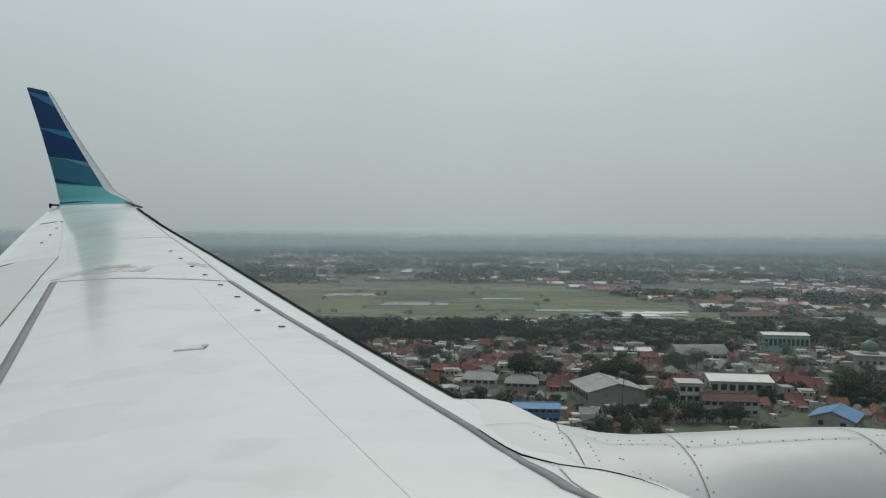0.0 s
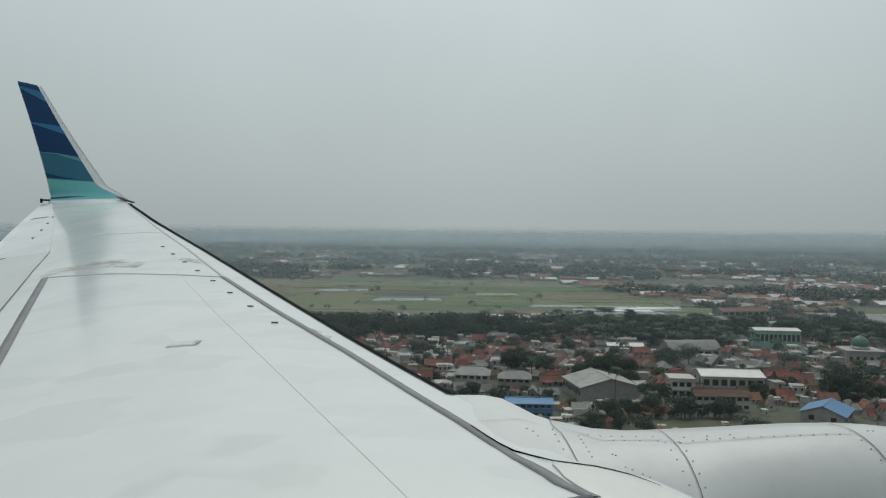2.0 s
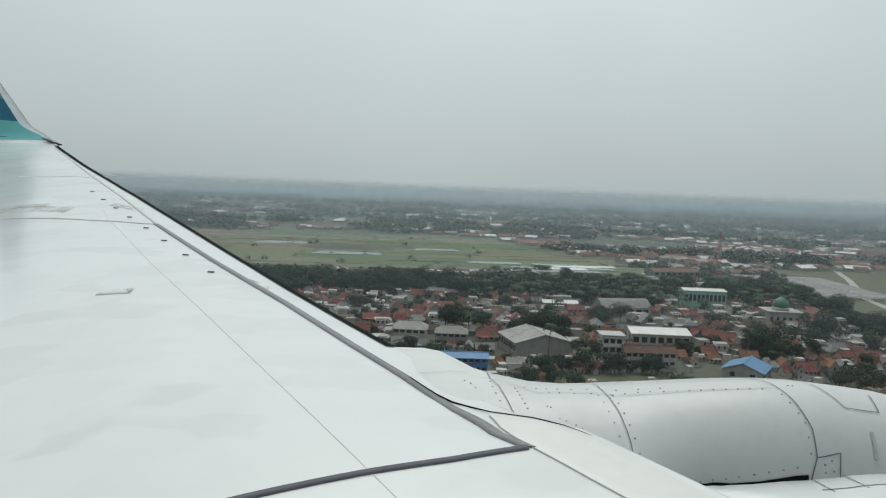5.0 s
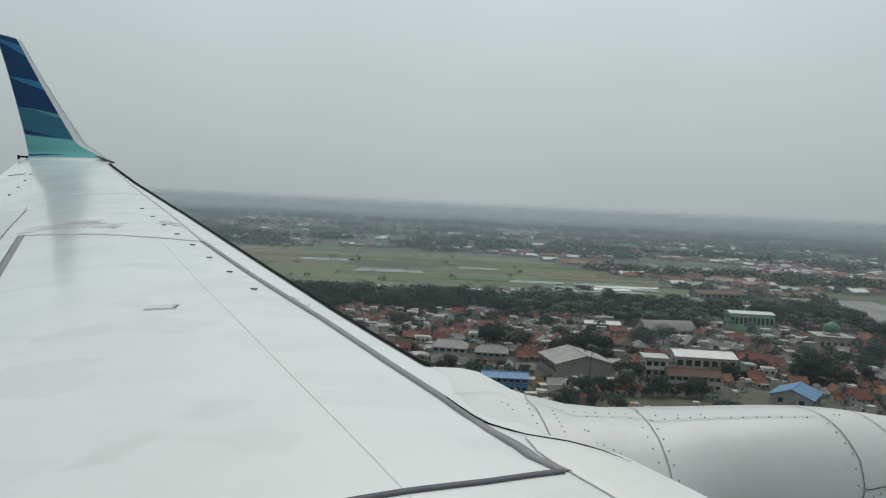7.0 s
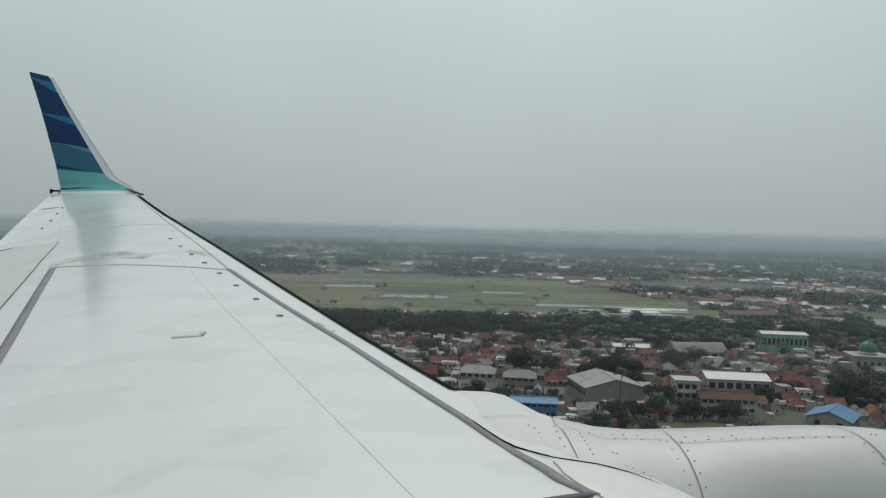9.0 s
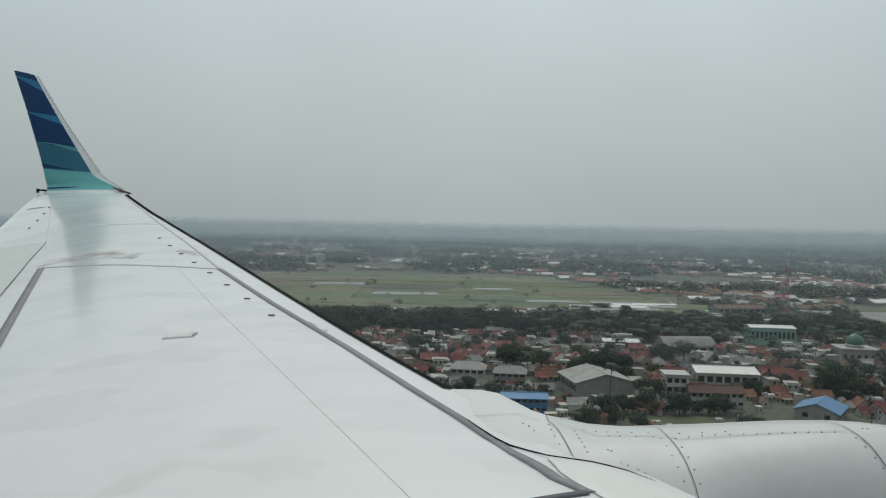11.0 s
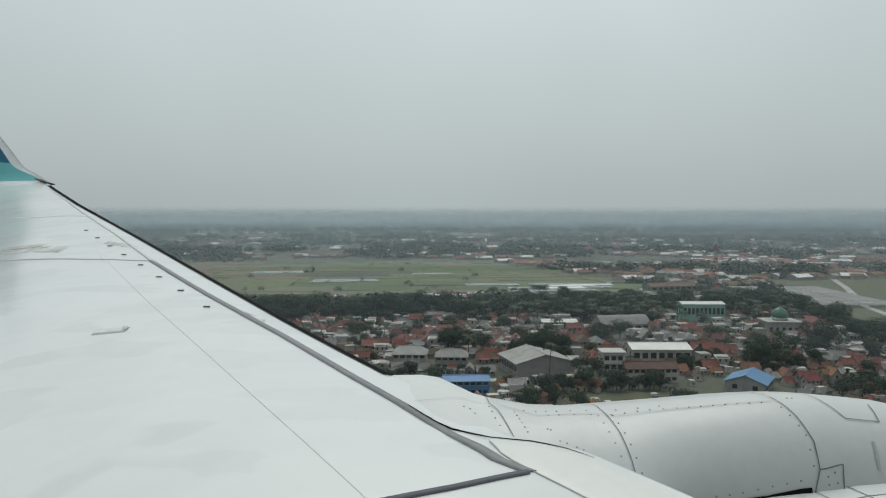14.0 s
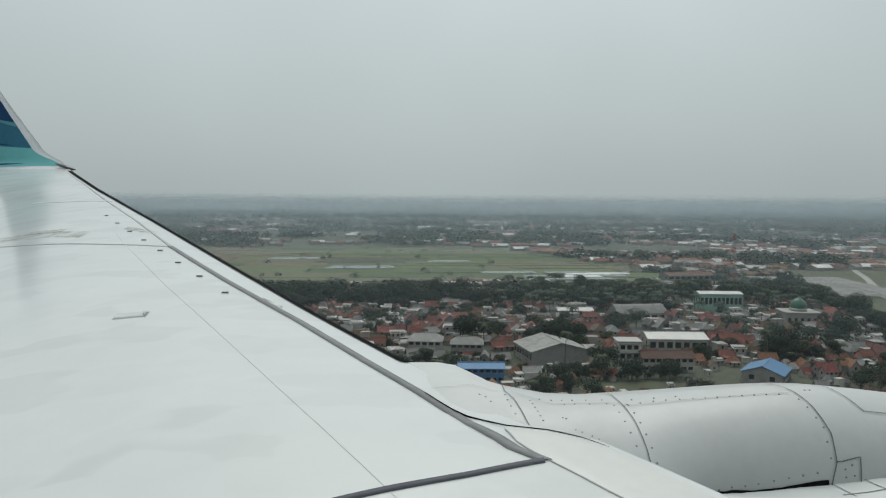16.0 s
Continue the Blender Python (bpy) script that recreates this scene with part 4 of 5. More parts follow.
# ---- houses ----
def roof_shell(w, d, eave, rise, over, hip, thick=0.14, lean=False):
    """A pitched roof along x with thickness; hip: metres by which each ridge end steps in."""
    x, y = w / 2 + over, d / 2 + over
    drop = rise * over / (d / 2)
    e = eave - drop
    if lean:
        top = [(-x, -y, e), (x, -y, e), (x, y, eave + rise), (-x, y, eave + rise)]
        quads = [(0, 1, 2, 3)]
    else:
        top = [(-x, -y, e), (x, -y, e), (x, y, e), (-x, y, e), (-x + hip, 0, eave + rise), (x - hip, 0, eave + rise)]
        quads = [(0, 1, 5, 4), (2, 3, 4, 5), (1, 2, 5), (3, 0, 4)] if hip > 0.01 else [(0, 1, 5, 4), (2, 3, 4, 5)]
    n = len(top)
    v = top + [(a, b, c - thick) for a, b, c in top]
    f = quads + [tuple(n + i for i in q[::-1]) for q in quads]
    rim = [0, 1, 2, 3] if (hip > 0.01 or lean) else [0, 1, 5, 2, 3, 4]
    for i in range(len(rim)):
        a, b = rim[i], rim[(i + 1) % len(rim)]
        f.append((a, n + a, n + b, b))
    return v, f


def wall_shell(w, d, h, rise, gable=True):
    v = [(-w / 2, -d / 2, -0.3), (w / 2, -d / 2, -0.3), (w / 2, d / 2, -0.3), (-w / 2, d / 2, -0.3), (-w / 2, -d / 2, h), (w / 2, -d / 2, h), (w / 2, d / 2, h), (-w / 2, d / 2, h)]
    f = [(0, 1, 5, 4), (1, 2, 6, 5), (2, 3, 7, 6), (3, 0, 4, 7), (4, 5, 6, 7)]
    if gable:
        v += [(-w / 2, 0, h + rise * 0.97), (w / 2, 0, h + rise * 0.97)]
        f[4:] = [(5, 6, 9), (7, 4, 8), (4, 5, 9, 8), (6, 7, 8, 9)]
    return v, f


def openings(root, w, d, h, r, storeys=1):
    """Framed windows and a door on the long sides, windows on the ends."""
    for s in range(storeys):
        z = s * 3.0
        n = max(2, int(w / 3.2))
        for i in range(n):
            x = -w / 2 + w * (i + 0.5) / n
            if s == 0 and i == n // 2:
                box_part("door", x - 0.5, x + 0.5, -d / 2 - 0.06, -d / 2 + 0.05, 0, 2.05, WOOD, root)
            else:
                box_part("window", x - 0.65, x + 0.65, -d / 2 - 0.05, -d / 2 + 0.05, z + 0.9, z + 2.1, GLASS, root)
        box_part("window", -w / 2 - 0.05, -w / 2 + 0.05, -0.7, 0.7, z + 0.9, z + 2.1, GLASS, root)


def house_kind(seed, roof_mat, wall_mat, label, storeys=1, style="gable"):
    r = random.Random(seed)
    w, d = r.uniform(8, 12), r.uniform(6, 8.5)
    h = 2.9 * storeys - 0.3
    rise = d * r.uniform(0.26, 0.36)
    root = new("house")
    tagged(root, label, "house", "houses of the village")
    lean = style == "lean"
    if lean:
        rise = 0.7
    v, f = wall_shell(w, d, h + (0.6 if lean else 0), rise, style == "gable")
    finish("wall", v, f, wall_mat, root)
    v, f = roof_shell(w, d, h, rise, 0.75, d * 0.42 if style == "hip" else 0, lean=lean)
    finish("roof", v, f, roof_mat, root)
    if not lean:
        x = w / 2 + 0.7 - (d * 0.42 if style == "hip" else 0)
        box_part("ridge_cap", -x, x, -0.16, 0.16, h + rise - 0.03, h + rise + 0.10, roof_mat, root, 0.03)
    openings(root, w, d, h, r, storeys)
    if seed in (101, 108, 102, 105):  # a wing at right angles
        ww, wd = d * 0.8, w * 0.45
        v, f = wall_shell(ww, wd, h * 0.96, wd * 0.3, True)
        o = finish("wing_wall", v, f, wall_mat, root)
        o.matrix_basis = pose(w * 0.22, d * 0.5 + ww * 0.32, 0, 0, 0, 90)
        v, f = roof_shell(ww, wd, h * 0.96, wd * 0.3, 0.6, 0)
        o = finish("wing_roof", v, f, roof_mat, root)
        o.matrix_basis = pose(w * 0.22, d * 0.5 + ww * 0.32, 0, 0, 0, 90)
    # a porch or lean-to in front
    pw = w * r.uniform(0.4, 0.7)
    px = r.uniform(-0.3, 0.3) * (w - pw)
    v, f = roof_shell(pw, 2.6, 2.35, 0.45, 0.1, 0, 0.08, True)
    o = finish("porch_roof", v, f, roof_mat if r.random() < 0.5 else ROOF_GREY, root)
    o.location = (px, -d / 2 - 1.3, 0)
    for sx in (-1, 1):
        box_part("porch_post", px + sx * (pw / 2 - 0.1) - 0.07, px + sx * (pw / 2 - 0.1) + 0.07, -d / 2 - 2.5, -d / 2 - 2.36, 0, 2.3, WALL_PALE, root)
    return root


def hall(name, x, y, turn, w, d, h, rise, roof_mat, wall_mat, label, hip=0.0, bays=6, storeys=1, arch=False, over=0.6):
    """A large shed or school with a row of bays."""
    w, d, h, rise = w * 0.86, d * 0.86, h * 0.86, rise * 0.86
    root = new(name)
    root.matrix_basis = pose(x, y, 0, 0, 0, turn)
    tagged(root, label, name.replace("_", " "))
    if arch:
        n = 12
        pts = [(-d / 2 + d * i / n, h + rise * math.sin(math.pi * i / n)) for i in range(n + 1)]
        v = [(sx * (w / 2 + over), py, pz) for sx in (-1, 1) for py, pz in pts] + [(sx * (w / 2 + over), py, pz - 0.2) for sx in (-1, 1) for py, pz in pts]
        m = n + 1
        f = [(i, m + i, m + i + 1, i + 1) for i in range(n)] + [(2 * m + i + 1, 3 * m + i + 1, 3 * m + i, 2 * m + i) for i in range(n)]
        f += [(i, i + 1, 2 * m + i + 1, 2 * m + i) for i in range(n)] + [(m + i + 1, m + i, 3 * m + i, 3 * m + i + 1) for i in range(n)]
        f += [(0, 2 * m, 3 * m, m), (n, m + n, 3 * m + n, 2 * m + n)]
        finish("roof", v, f, roof_mat, root)
        v = [(sx * w / 2, py * 0.98, pz - 0.15) for sx in (-1, 1) for py, pz in pts] + [(sx * w / 2, sy * d / 2 * 0.98, -0.3) for sx in (-1, 1) for sy in (-1, 1)]
        k = 2 * m
        f = [tuple([k] + list(range(0, m)) + [k + 1])[::-1], tuple([k + 2] + list(range(m, 2 * m)) + [k + 3]), (k, k + 2, m, 0), (k + 3, k + 1, n, m + n)]
        finish("wall", v, f, wall_mat, root)
    else:
        v, f = wall_shell(w, d, h, rise, hip == 0)
        finish("wall", v, f, wall_mat, root)
        v, f = roof_shell(w, d, h, rise, over, hip, 0.2)
        finish("roof", v, f, roof_mat, root)
        xr = w / 2 + over - hip
        box_part("ridge_cap", -xr, xr, -0.25, 0.25, h + rise - 0.04, h + rise + 0.12, roof_mat, root, 0.04)
    for s in range(storeys):
        z0 = s * (h / storeys)
        for i in range(bays):
            cx = -w / 2 + w * (i + 0.5) / bays
            bw = w / bays * 0.34
            win = box_part("window", cx - bw, cx + bw, -d / 2 - 0.06, -d / 2 + 0.06, z0 + h / storeys * 0.38, z0 + h / storeys * 0.76, GLASS, root)
            box_part("window_sill", cx - bw - 0.1, cx + bw + 0.1, -d / 2 - 0.22, -d / 2, z0 + h / storeys * 0.34, z0 + h / storeys * 0.375, CONCRETE, win)
        for i in range(max(2, bays // 3)):
            cy = -d / 2 + d * (i + 0.5) / max(2, bays // 3)
            box_part("window", -w / 2 - 0.06, -w / 2 + 0.06, cy - 0.8, cy + 0.8, z0 + h / storeys * 0.38, z0 + h / storeys * 0.76, GLASS, root)
    for i in range(bays + 1):
        cx = -w / 2 + w * i / bays
        box_part("pilaster", cx - 0.18, cx + 0.18, -d / 2 - 0.14, -d / 2 + 0.05, -0.2, h - 0.15, wall_mat, root)
    return root


BIG = []  # plan places kept free: x, y, half width, half depth


def big(x, y, a, b):
    BIG.append((x, y, a, b))


hall("warehouse", 62, 276, -82, 24, 26, 6.5, 3.4, ROOF_GREY, WALL_GREY, "large warehouse with grey sheet roof and blue front", bays=7)
big(62, 276, 15, 14)
hall("factory_hall", 116, 292, -6, 27, 17, 7, 1.8, ROOF_PALE, WALL_PALE, "long factory hall under a bright white sheet roof", bays=7)
big(116, 292, 14, 9)
hall("school_building", 99, 256, -3, 21, 8, 6.4, 2.0, ROOF_DULL, WALL_PALE, "two-storey school with brown roof and pale walls", bays=8, storeys=2)
big(99, 256, 11, 5)
hall("workshop", 15, 292, -8, 15, 12, 6.5, 2.6, ROOF_GREY, WALL_PALE, "grey-roofed workshop hall with pale end wall", hip=3, bays=5, storeys=2)
hall("workshop", 31, 287, -8, 14, 11, 6, 2.4, ROOF_GREY, WALL_GREY, "grey-roofed workshop hall behind an office block", hip=3, bays=5, storeys=2)
big(23, 290, 17, 8)
hall("row_house", 31, 243, -3, 17, 7, 6.2, 1.4, ROOF_BLUE, WALL_BLUE, "two-storey blue row building with blue sheet roof", bays=7, storeys=2)
big(31, 243, 9, 4)
hall("sports_hall", 128, 240, 52, 17, 15, 4.6, 2.8, ROOF_BLUE, WALL_GREY, "low hall under a bright blue sheet roof", bays=6)
big(128, 240, 12, 12)
hall("market_hall", 128, 372, 6, 30, 17, 4.5, 4.5, ROOF_GREY, WALL_GREY, "arched hall with weathered grey-brown roof", bays=6, arch=True)
big(128, 372, 17, 11)
hall("storage_shed", 98, 383, -2, 21, 9, 4.2, 1.2, ROOF_PALE, WALL_GREY, "storage shed with white sheet roof", bays=5)
big(98, 383, 13, 7)
hall("community_hall", 186, 405, -6, 27, 14, 11, 1.0, ROOF_PALE, WALL_GREEN, "tall pale green building with white roof edge", bays=10)
big(186, 398, 16, 18)
hall("depot", 232, 560, 8, 46, 18, 5, 2.4, ROOF_DULL, WALL_GREY, "long low depot under a brown roof", bays=8)
hall("depot", 60, 470, 4, 40, 14, 4.5, 1.8, ROOF_GREY, WALL_GREY, "long low depot with a dull grey roof", bays=8)
hall("poultry_shed", -20, 452, 3, 38, 9, 3.6, 1.6, ROOF_TILE, WALL_PALE, "long red-roofed shed among trees", bays=9)
big(60, 470, 22, 10)
big(-20, 452, 21, 8)

# flat-roofed concrete block
block = new("apartment_block")
block.matrix_basis = pose(87, 262, 0, 0, 0, -6)
tagged(block, "narrow three-storey pale concrete block with flat roof", "apartment block")
box_part("wall", -4, 4, -4, 4, -0.3, 10, WALL_PALE, block)
box_part("roof", -4.5, 4.5, -4.6, 4.5, 10, 10.35, ROOF_PALE, block, 0.05)
for s in range(3):
    box_part("balcony", -3.8, 3.8, -5.1, -4, 3.2 * s + 2.95, 3.2 * s + 3.12, CONCRETE, block) if s else None
    for i in range(3):
        box_part("window", -3.3 + i * 2.4, -1.7 + i * 2.4, -4.06, -3.9, 3.2 * s + 0.9, 3.2 * s + 2.4, GLASS, block)
        box_part("window", -4.06, -3.9, -3.2 + i * 2.4, -1.8 + i * 2.4, 3.2 * s + 0.9, 3.2 * s + 2.3, GLASS, block)
big(87, 262, 6, 6)

# mosque with a dome
mosque = new("mosque")
mosque.matrix_basis = pose(203, 352, 0, 0, 0, -10)
tagged(mosque, "small mosque with a dark green dome and pale walls", "mosque")
box_part("wall", -8, 8, -7, 7, -0.3, 6.5, WALL_PALE, mosque)
box_part("flat_roof", -8.6, 8.6, -7.6, 7.6, 6.5, 7.0, CONCRETE, mosque, 0.05)
box_part("drum", -3.6, 3.6, -3.6, 3.6, 7.0, 8.4, WALL_PALE, mosque, 0.8)
prof = [(3.6, 8.4), (3.9, 9.4), (3.7, 10.5), (3.0, 11.7), (1.9, 12.6), (0.7, 13.3), (0.12, 13.9), (0.06, 15.2)]
v = [(r * math.cos(6.28319 * a / 24), r * math.sin(6.28319 * a / 24), z) for r, z in prof for a in range(24)]
f = [(i * 24 + a, i * 24 + (a + 1) % 24, (i + 1) * 24 + (a + 1) % 24, (i + 1) * 24 + a) for i in range(len(prof) - 1) for a in range(24)]
finish("dome", v, f, DOME_GREEN, mosque, True, "dark green ribbed dome with finial")
for i in range(5):
    box_part("window", -7 + i * 3, -5.6 + i * 3, -7.06, -6.9, 1.2, 4.2, GLASS, mosque)
big(203, 352, 12, 11)


# lattice tower
def lattice_tower(x, y, h, base):
    root = new("lattice_tower")
    root.location = (x, y, 0)
    tagged(root, "tall red and white lattice radio mast", "radio mast")
    n = 8
    for i in range(n):
        a, b = base * (1 - i / n * 0.8), base * (1 - (i + 1) / n * 0.8)
        z0, z1 = h * i / n, h * (i + 1) / n
        v, f = [], []
        c0 = [(-a, -a), (a, -a), (a, a), (-a, a)]
        c1 = [(-b, -b), (b, -b), (b, b), (-b, b)]
        for k in range(4):
            p, q = c0[k], c1[k]
            limb(v, f, (*p, z0), (*q, z1), 0.14, 0.14, 4)
            limb(v, f, (*p, z0), (*c1[(k + 1) % 4], z1), 0.07, 0.07, 4)
            limb(v, f, (*c0[(k + 1) % 4], z0), (*q, z1), 0.07, 0.07, 4)
        finish("mast_section", v, f, RED_PAINT if i % 2 else STEEL, root)
    for k in range(3):
        box_part("antenna", base * 0.3 - 0.2 + k * 0.0, base * 0.3 + 0.25, -0.9 + k * 0.7, -0.5 + k * 0.7, h - 3, h - 0.6, STEEL, root)


lattice_tower(250, 520, 38, 2.2)

# shade-net rows in the grove
for i in range(14):
    x, y = 205 + i * 1.2, 446 + i * 8.5
    root = new("shade_house")
    root.matrix_basis = pose(x + 95, y, 0, 0, 0, -6)
    tagged(root, "long low shade house with a weathered grey net roof", "shade house", "rows of shade houses")
    v, f = roof_shell(72, 3.4, 2.2, 0.7, 0.15, 0, 0.06)
    finish("net_roof", v, f, ROOF_GREY, root)
    for sx in range(7):
        box_part("post", -33 + sx * 11 - 0.06, -33 + sx * 11 + 0.06, -1.6, -1.48, -0.2, 2.1, WOOD, root)
big(300, 505, 42, 66)

# ---- village houses ----
kinds = []
specs = [(ROOF_TILE, WALL_PALE, "terracotta-tiled house with pale rendered walls", 1, "gable"), (ROOF_TILE, WALL_PALE, "red-tiled hipped house with cream walls", 1, "hip"),
         (ROOF_DULL, WALL_PALE, "house with weathered brown tile roof", 1, "gable"), (ROOF_GREY, WALL_GREY, "cement-sheet roofed house with bare walls", 1, "gable"),
         (ROOF_PALE, WALL_PALE, "small house with pale metal sheet roof", 1, "lean"), (ROOF_TILE, WALL_GREY, "two-storey red-tiled house with grey walls", 2, "gable"),
         (ROOF_DULL, WALL_GREY, "brown hipped house with stained walls", 1, "hip"), (ROOF_PALE, WALL_PALE, "two-storey house with white sheet roof", 2, "lean"),
         (ROOF_TILE, WALL_PALE, "long terracotta-roofed house beside trees", 1, "gable"), (ROOF_GREY, WALL_PALE, "grey-roofed house with cream walls", 1, "hip")]
for i, (rm, wm, lb, st, sty) in enumerate(specs):
    kinds.append(house_kind(100 + i, rm, wm, lb, st, sty))
used = set()


def free(x, y, m):
    for a, b, c, d in BIG:
        if abs(x - a) < c + m and abs(y - b) < d + m:
            return False
    return True


def place(root_list, i, m):
    if i not in used:
        used.add(i)
        root_list[i].matrix_basis = m
        return root_list[i]
    return copy_thing(root_list[i], m)


treespots = []
joined = {}


def join(root, m):
    """Adds a house, as it would stand at m, to the mass of houses farther off."""
    for o in (root, *root.children):
        if o.type != "MESH":
            continue
        vs, fs = joined.setdefault(o.data.materials[0].name, ([], []))
        n = len(vs)
        mm = m @ o.matrix_basis if o is not root else m
        vs += [tuple(mm @ p.co) for p in o.data.vertices]
        fs += [tuple(n + q for q in p.vertices) for p in o.data.polygons]


n_house = 0
y = 214.0
while y < 425:
    x = -75.0 + rng.uniform(-4, 4)
    while x < 90 + y * 0.75:
        px, py = x + rng.uniform(-1.6, 1.6), y + rng.uniform(-2.0, 2.0)
        dens = 0.86 if y < 340 else (0.84 if y < 390 or px > 150 else 0.74)
        clump = noise.noise((px * 0.03, py * 0.03, 5))
        lane = abs(px - (100 + (py - 190) * 0.1)) < 5 or abs(py - 321) < 6 or abs(px - (230 + (py - 205) * 0.15)) < 8
        lawn = 60 < px < 98 and 222 < py < 243
        if free(px, py, 3) and not lane and not lawn and not east(px, py, 6):
            if rng.random() < dens - 0.8 * max(0, clump - 0.12):
                red = noise.noise((px * 0.035, py * 0.035, 21))  # whole lanes of tiled or of sheet roofs
                if red > 0.05:
                    i = rng.choice((0, 0, 1, 2, 5, 8, 8, 4, 6, 7, 9))
                elif red > -0.2:
                    i = rng.choice((0, 1, 2, 2, 3, 4, 4, 4, 6, 7, 7, 8, 9, 3))
                else:
                    i = rng.choice((2, 3, 3, 4, 4, 4, 4, 7, 7, 9, 9, 8))
                s = rng.uniform(0.48, 0.80) if i not in (4, 7) else rng.uniform(0.38, 0.68)
                turn = rng.choice((0, 0, 90, 180, 270)) + rng.uniform(-12, 12)
                m = pose(px, py, 0, 0, 0, turn) @ Matrix.Diagonal((s, s, rng.uniform(0.72, 0.95), 1))
                if n_house < 330:
                    place(kinds, i, m)
                    n_house += 1
                else:
                    join(kinds[i], m)
                if rng.random() < 0.3:
                    treespots.append((px + rng.uniform(2.5, 4.5), py + rng.choice((-4, 4)) + rng.uniform(-1, 1), rng.uniform(0.35, 0.85)))
            else:
                treespots.append((px, py, rng.uniform(0.6, 1.1)))
                if rng.random() < 0.5:
                    treespots.append((px + rng.uniform(2, 5), py + rng.uniform(-4, 4), rng.uniform(0.6, 1.0)))
        x += rng.uniform(5.2, 7.3)
    y += 5.9

# a thin settlement between the tree belt and the fields
def in_strip(x, y):
    return -30 < x < 330 and 462 < y < 520 and noise.noise((x * 0.016, y * 0.03, 31)) > -0.12


for y in range(464, 520, 8):
    x = -30.0
    while x < 330:
        px, py = x + rng.uniform(-2, 2), y + rng.uniform(-2.5, 2.5)
        if in_strip(px, py) and free(px, py, 4) and not east(px, py, 6) and rng.random() < 0.72:
            s = rng.uniform(0.6, 1.0)
            join(kinds[rng.choice((0, 0, 1, 8, 2, 4, 6, 7, 3))], pose(px, py, 0, 0, 0, rng.choice((0, 90, 180)) + rng.uniform(-15, 15)) @ Matrix.Diagonal((s, s, 0.85, 1)))
        x += rng.uniform(8, 12)

# ---- trees in the village, grove and belts ----
tkinds = [tree_kind(1, 3.6, 6.5, 1300, LEAF, "broad dark green tree with a full crown"), tree_kind(2, 4.4, 8.0, 1600, LEAF, "tall dark green tree with uneven crown"),
          tree_kind(3, 3.2, 5.2, 1150, LEAF_WARM, "rounded olive-green garden tree"), tree_kind(4, 5.0, 8.5, 1800, LEAF, "wide-spreading dark shade tree"),
          tree_kind(5, 2.4, 7.5, 900, LEAF, "narrow upright dark green tree"), palm_kind(6, 9.0), palm_kind(7, 11.5), palm_kind(8, 7.5)]
tused = set()


def put_tree(i, x, y, s):
    m = pose(x, y, 0, 0, 0, rng.uniform(0, 360)) @ Matrix.Diagonal((s, s, s * rng.uniform(0.85, 1.15), 1))
    if i in tused:
        copy_thing(tkinds[i], m)
    else:
        tused.add(i)
        tkinds[i].matrix_basis = m


extra = []
for x, y, s in treespots:
    if free(x, y, 3.5) and not east(x, y):
        i = rng.choice((0, 0, 1, 2, 2, 3, 4, 4, 5))
        if y < 284:
            put_tree(i, x, y, s * 1.1)
        elif rng.random() < 0.55:
            extra.append((i, x, y, s * 0.9))
for i in range(26):
    put_tree(rng.choice((0, 1, 3, 4)), 60 + i * 1.5 + rng.uniform(-1, 1), 243 + rng.uniform(-1.5, 1.5), rng.uniform(0.5, 0.9))


# groups of large old shade trees between the houses
for cx, cy, n, spread in ((72, 304, 7, 9), (152, 270, 7, 8), (190, 300, 6, 10), (36, 322, 6, 9), (110, 338, 5, 8), (215, 262, 5, 7)):
    for _ in range(n):
        x, y = cx + rng.gauss(0, spread * 0.6), cy + rng.gauss(0, spread * 0.4)
        if free(x, y, 3.5) and not east(x, y):
            put_tree(rng.choice((1, 3, 3, 0)), x, y, rng.uniform(1.0, 1.6))


def mass(name, picks, label):
    """Many trees joined into one piece of woodland: picks of (kind, x, y, size)."""
    vs, polys, mats, base = [], [], [], 0
    slots = [BARK, LEAF, LEAF_WARM, PALM_LEAF]
    cache = {}
    for i, x, y, s in picks:
        if i not in cache:
            rows = []
            for o in tkinds[i].children:
                co = np.empty(len(o.data.vertices) * 3)
                o.data.vertices.foreach_get("co", co)
                rows.append((co.reshape(-1, 3), [tuple(p.vertices) for p in o.data.polygons], slots.index(o.data.materials[0])))
            cache[i] = rows
        a = rng.uniform(0, 6.28)
        rot = np.array([[math.cos(a), -math.sin(a), 0], [math.sin(a), math.cos(a), 0], [0, 0, rng.uniform(0.85, 1.15)]]) * s
        for co, fc, mi in cache[i]:
            vs.append(co @ rot.T + np.array([x, y, 0]))
            polys += [tuple(base + k for k in q) for q in fc]
            mats += [mi] * len(fc)
            base += len(co)
    me = bpy.data.meshes.new(name)
    me.from_pydata(np.concatenate(vs).tolist(), [], polys)
    for m in slots:
        me.materials.append(m)
    me.polygons.foreach_set("material_index", mats)
    return tagged(new(name, me), label, "woodland", kind="stuff")


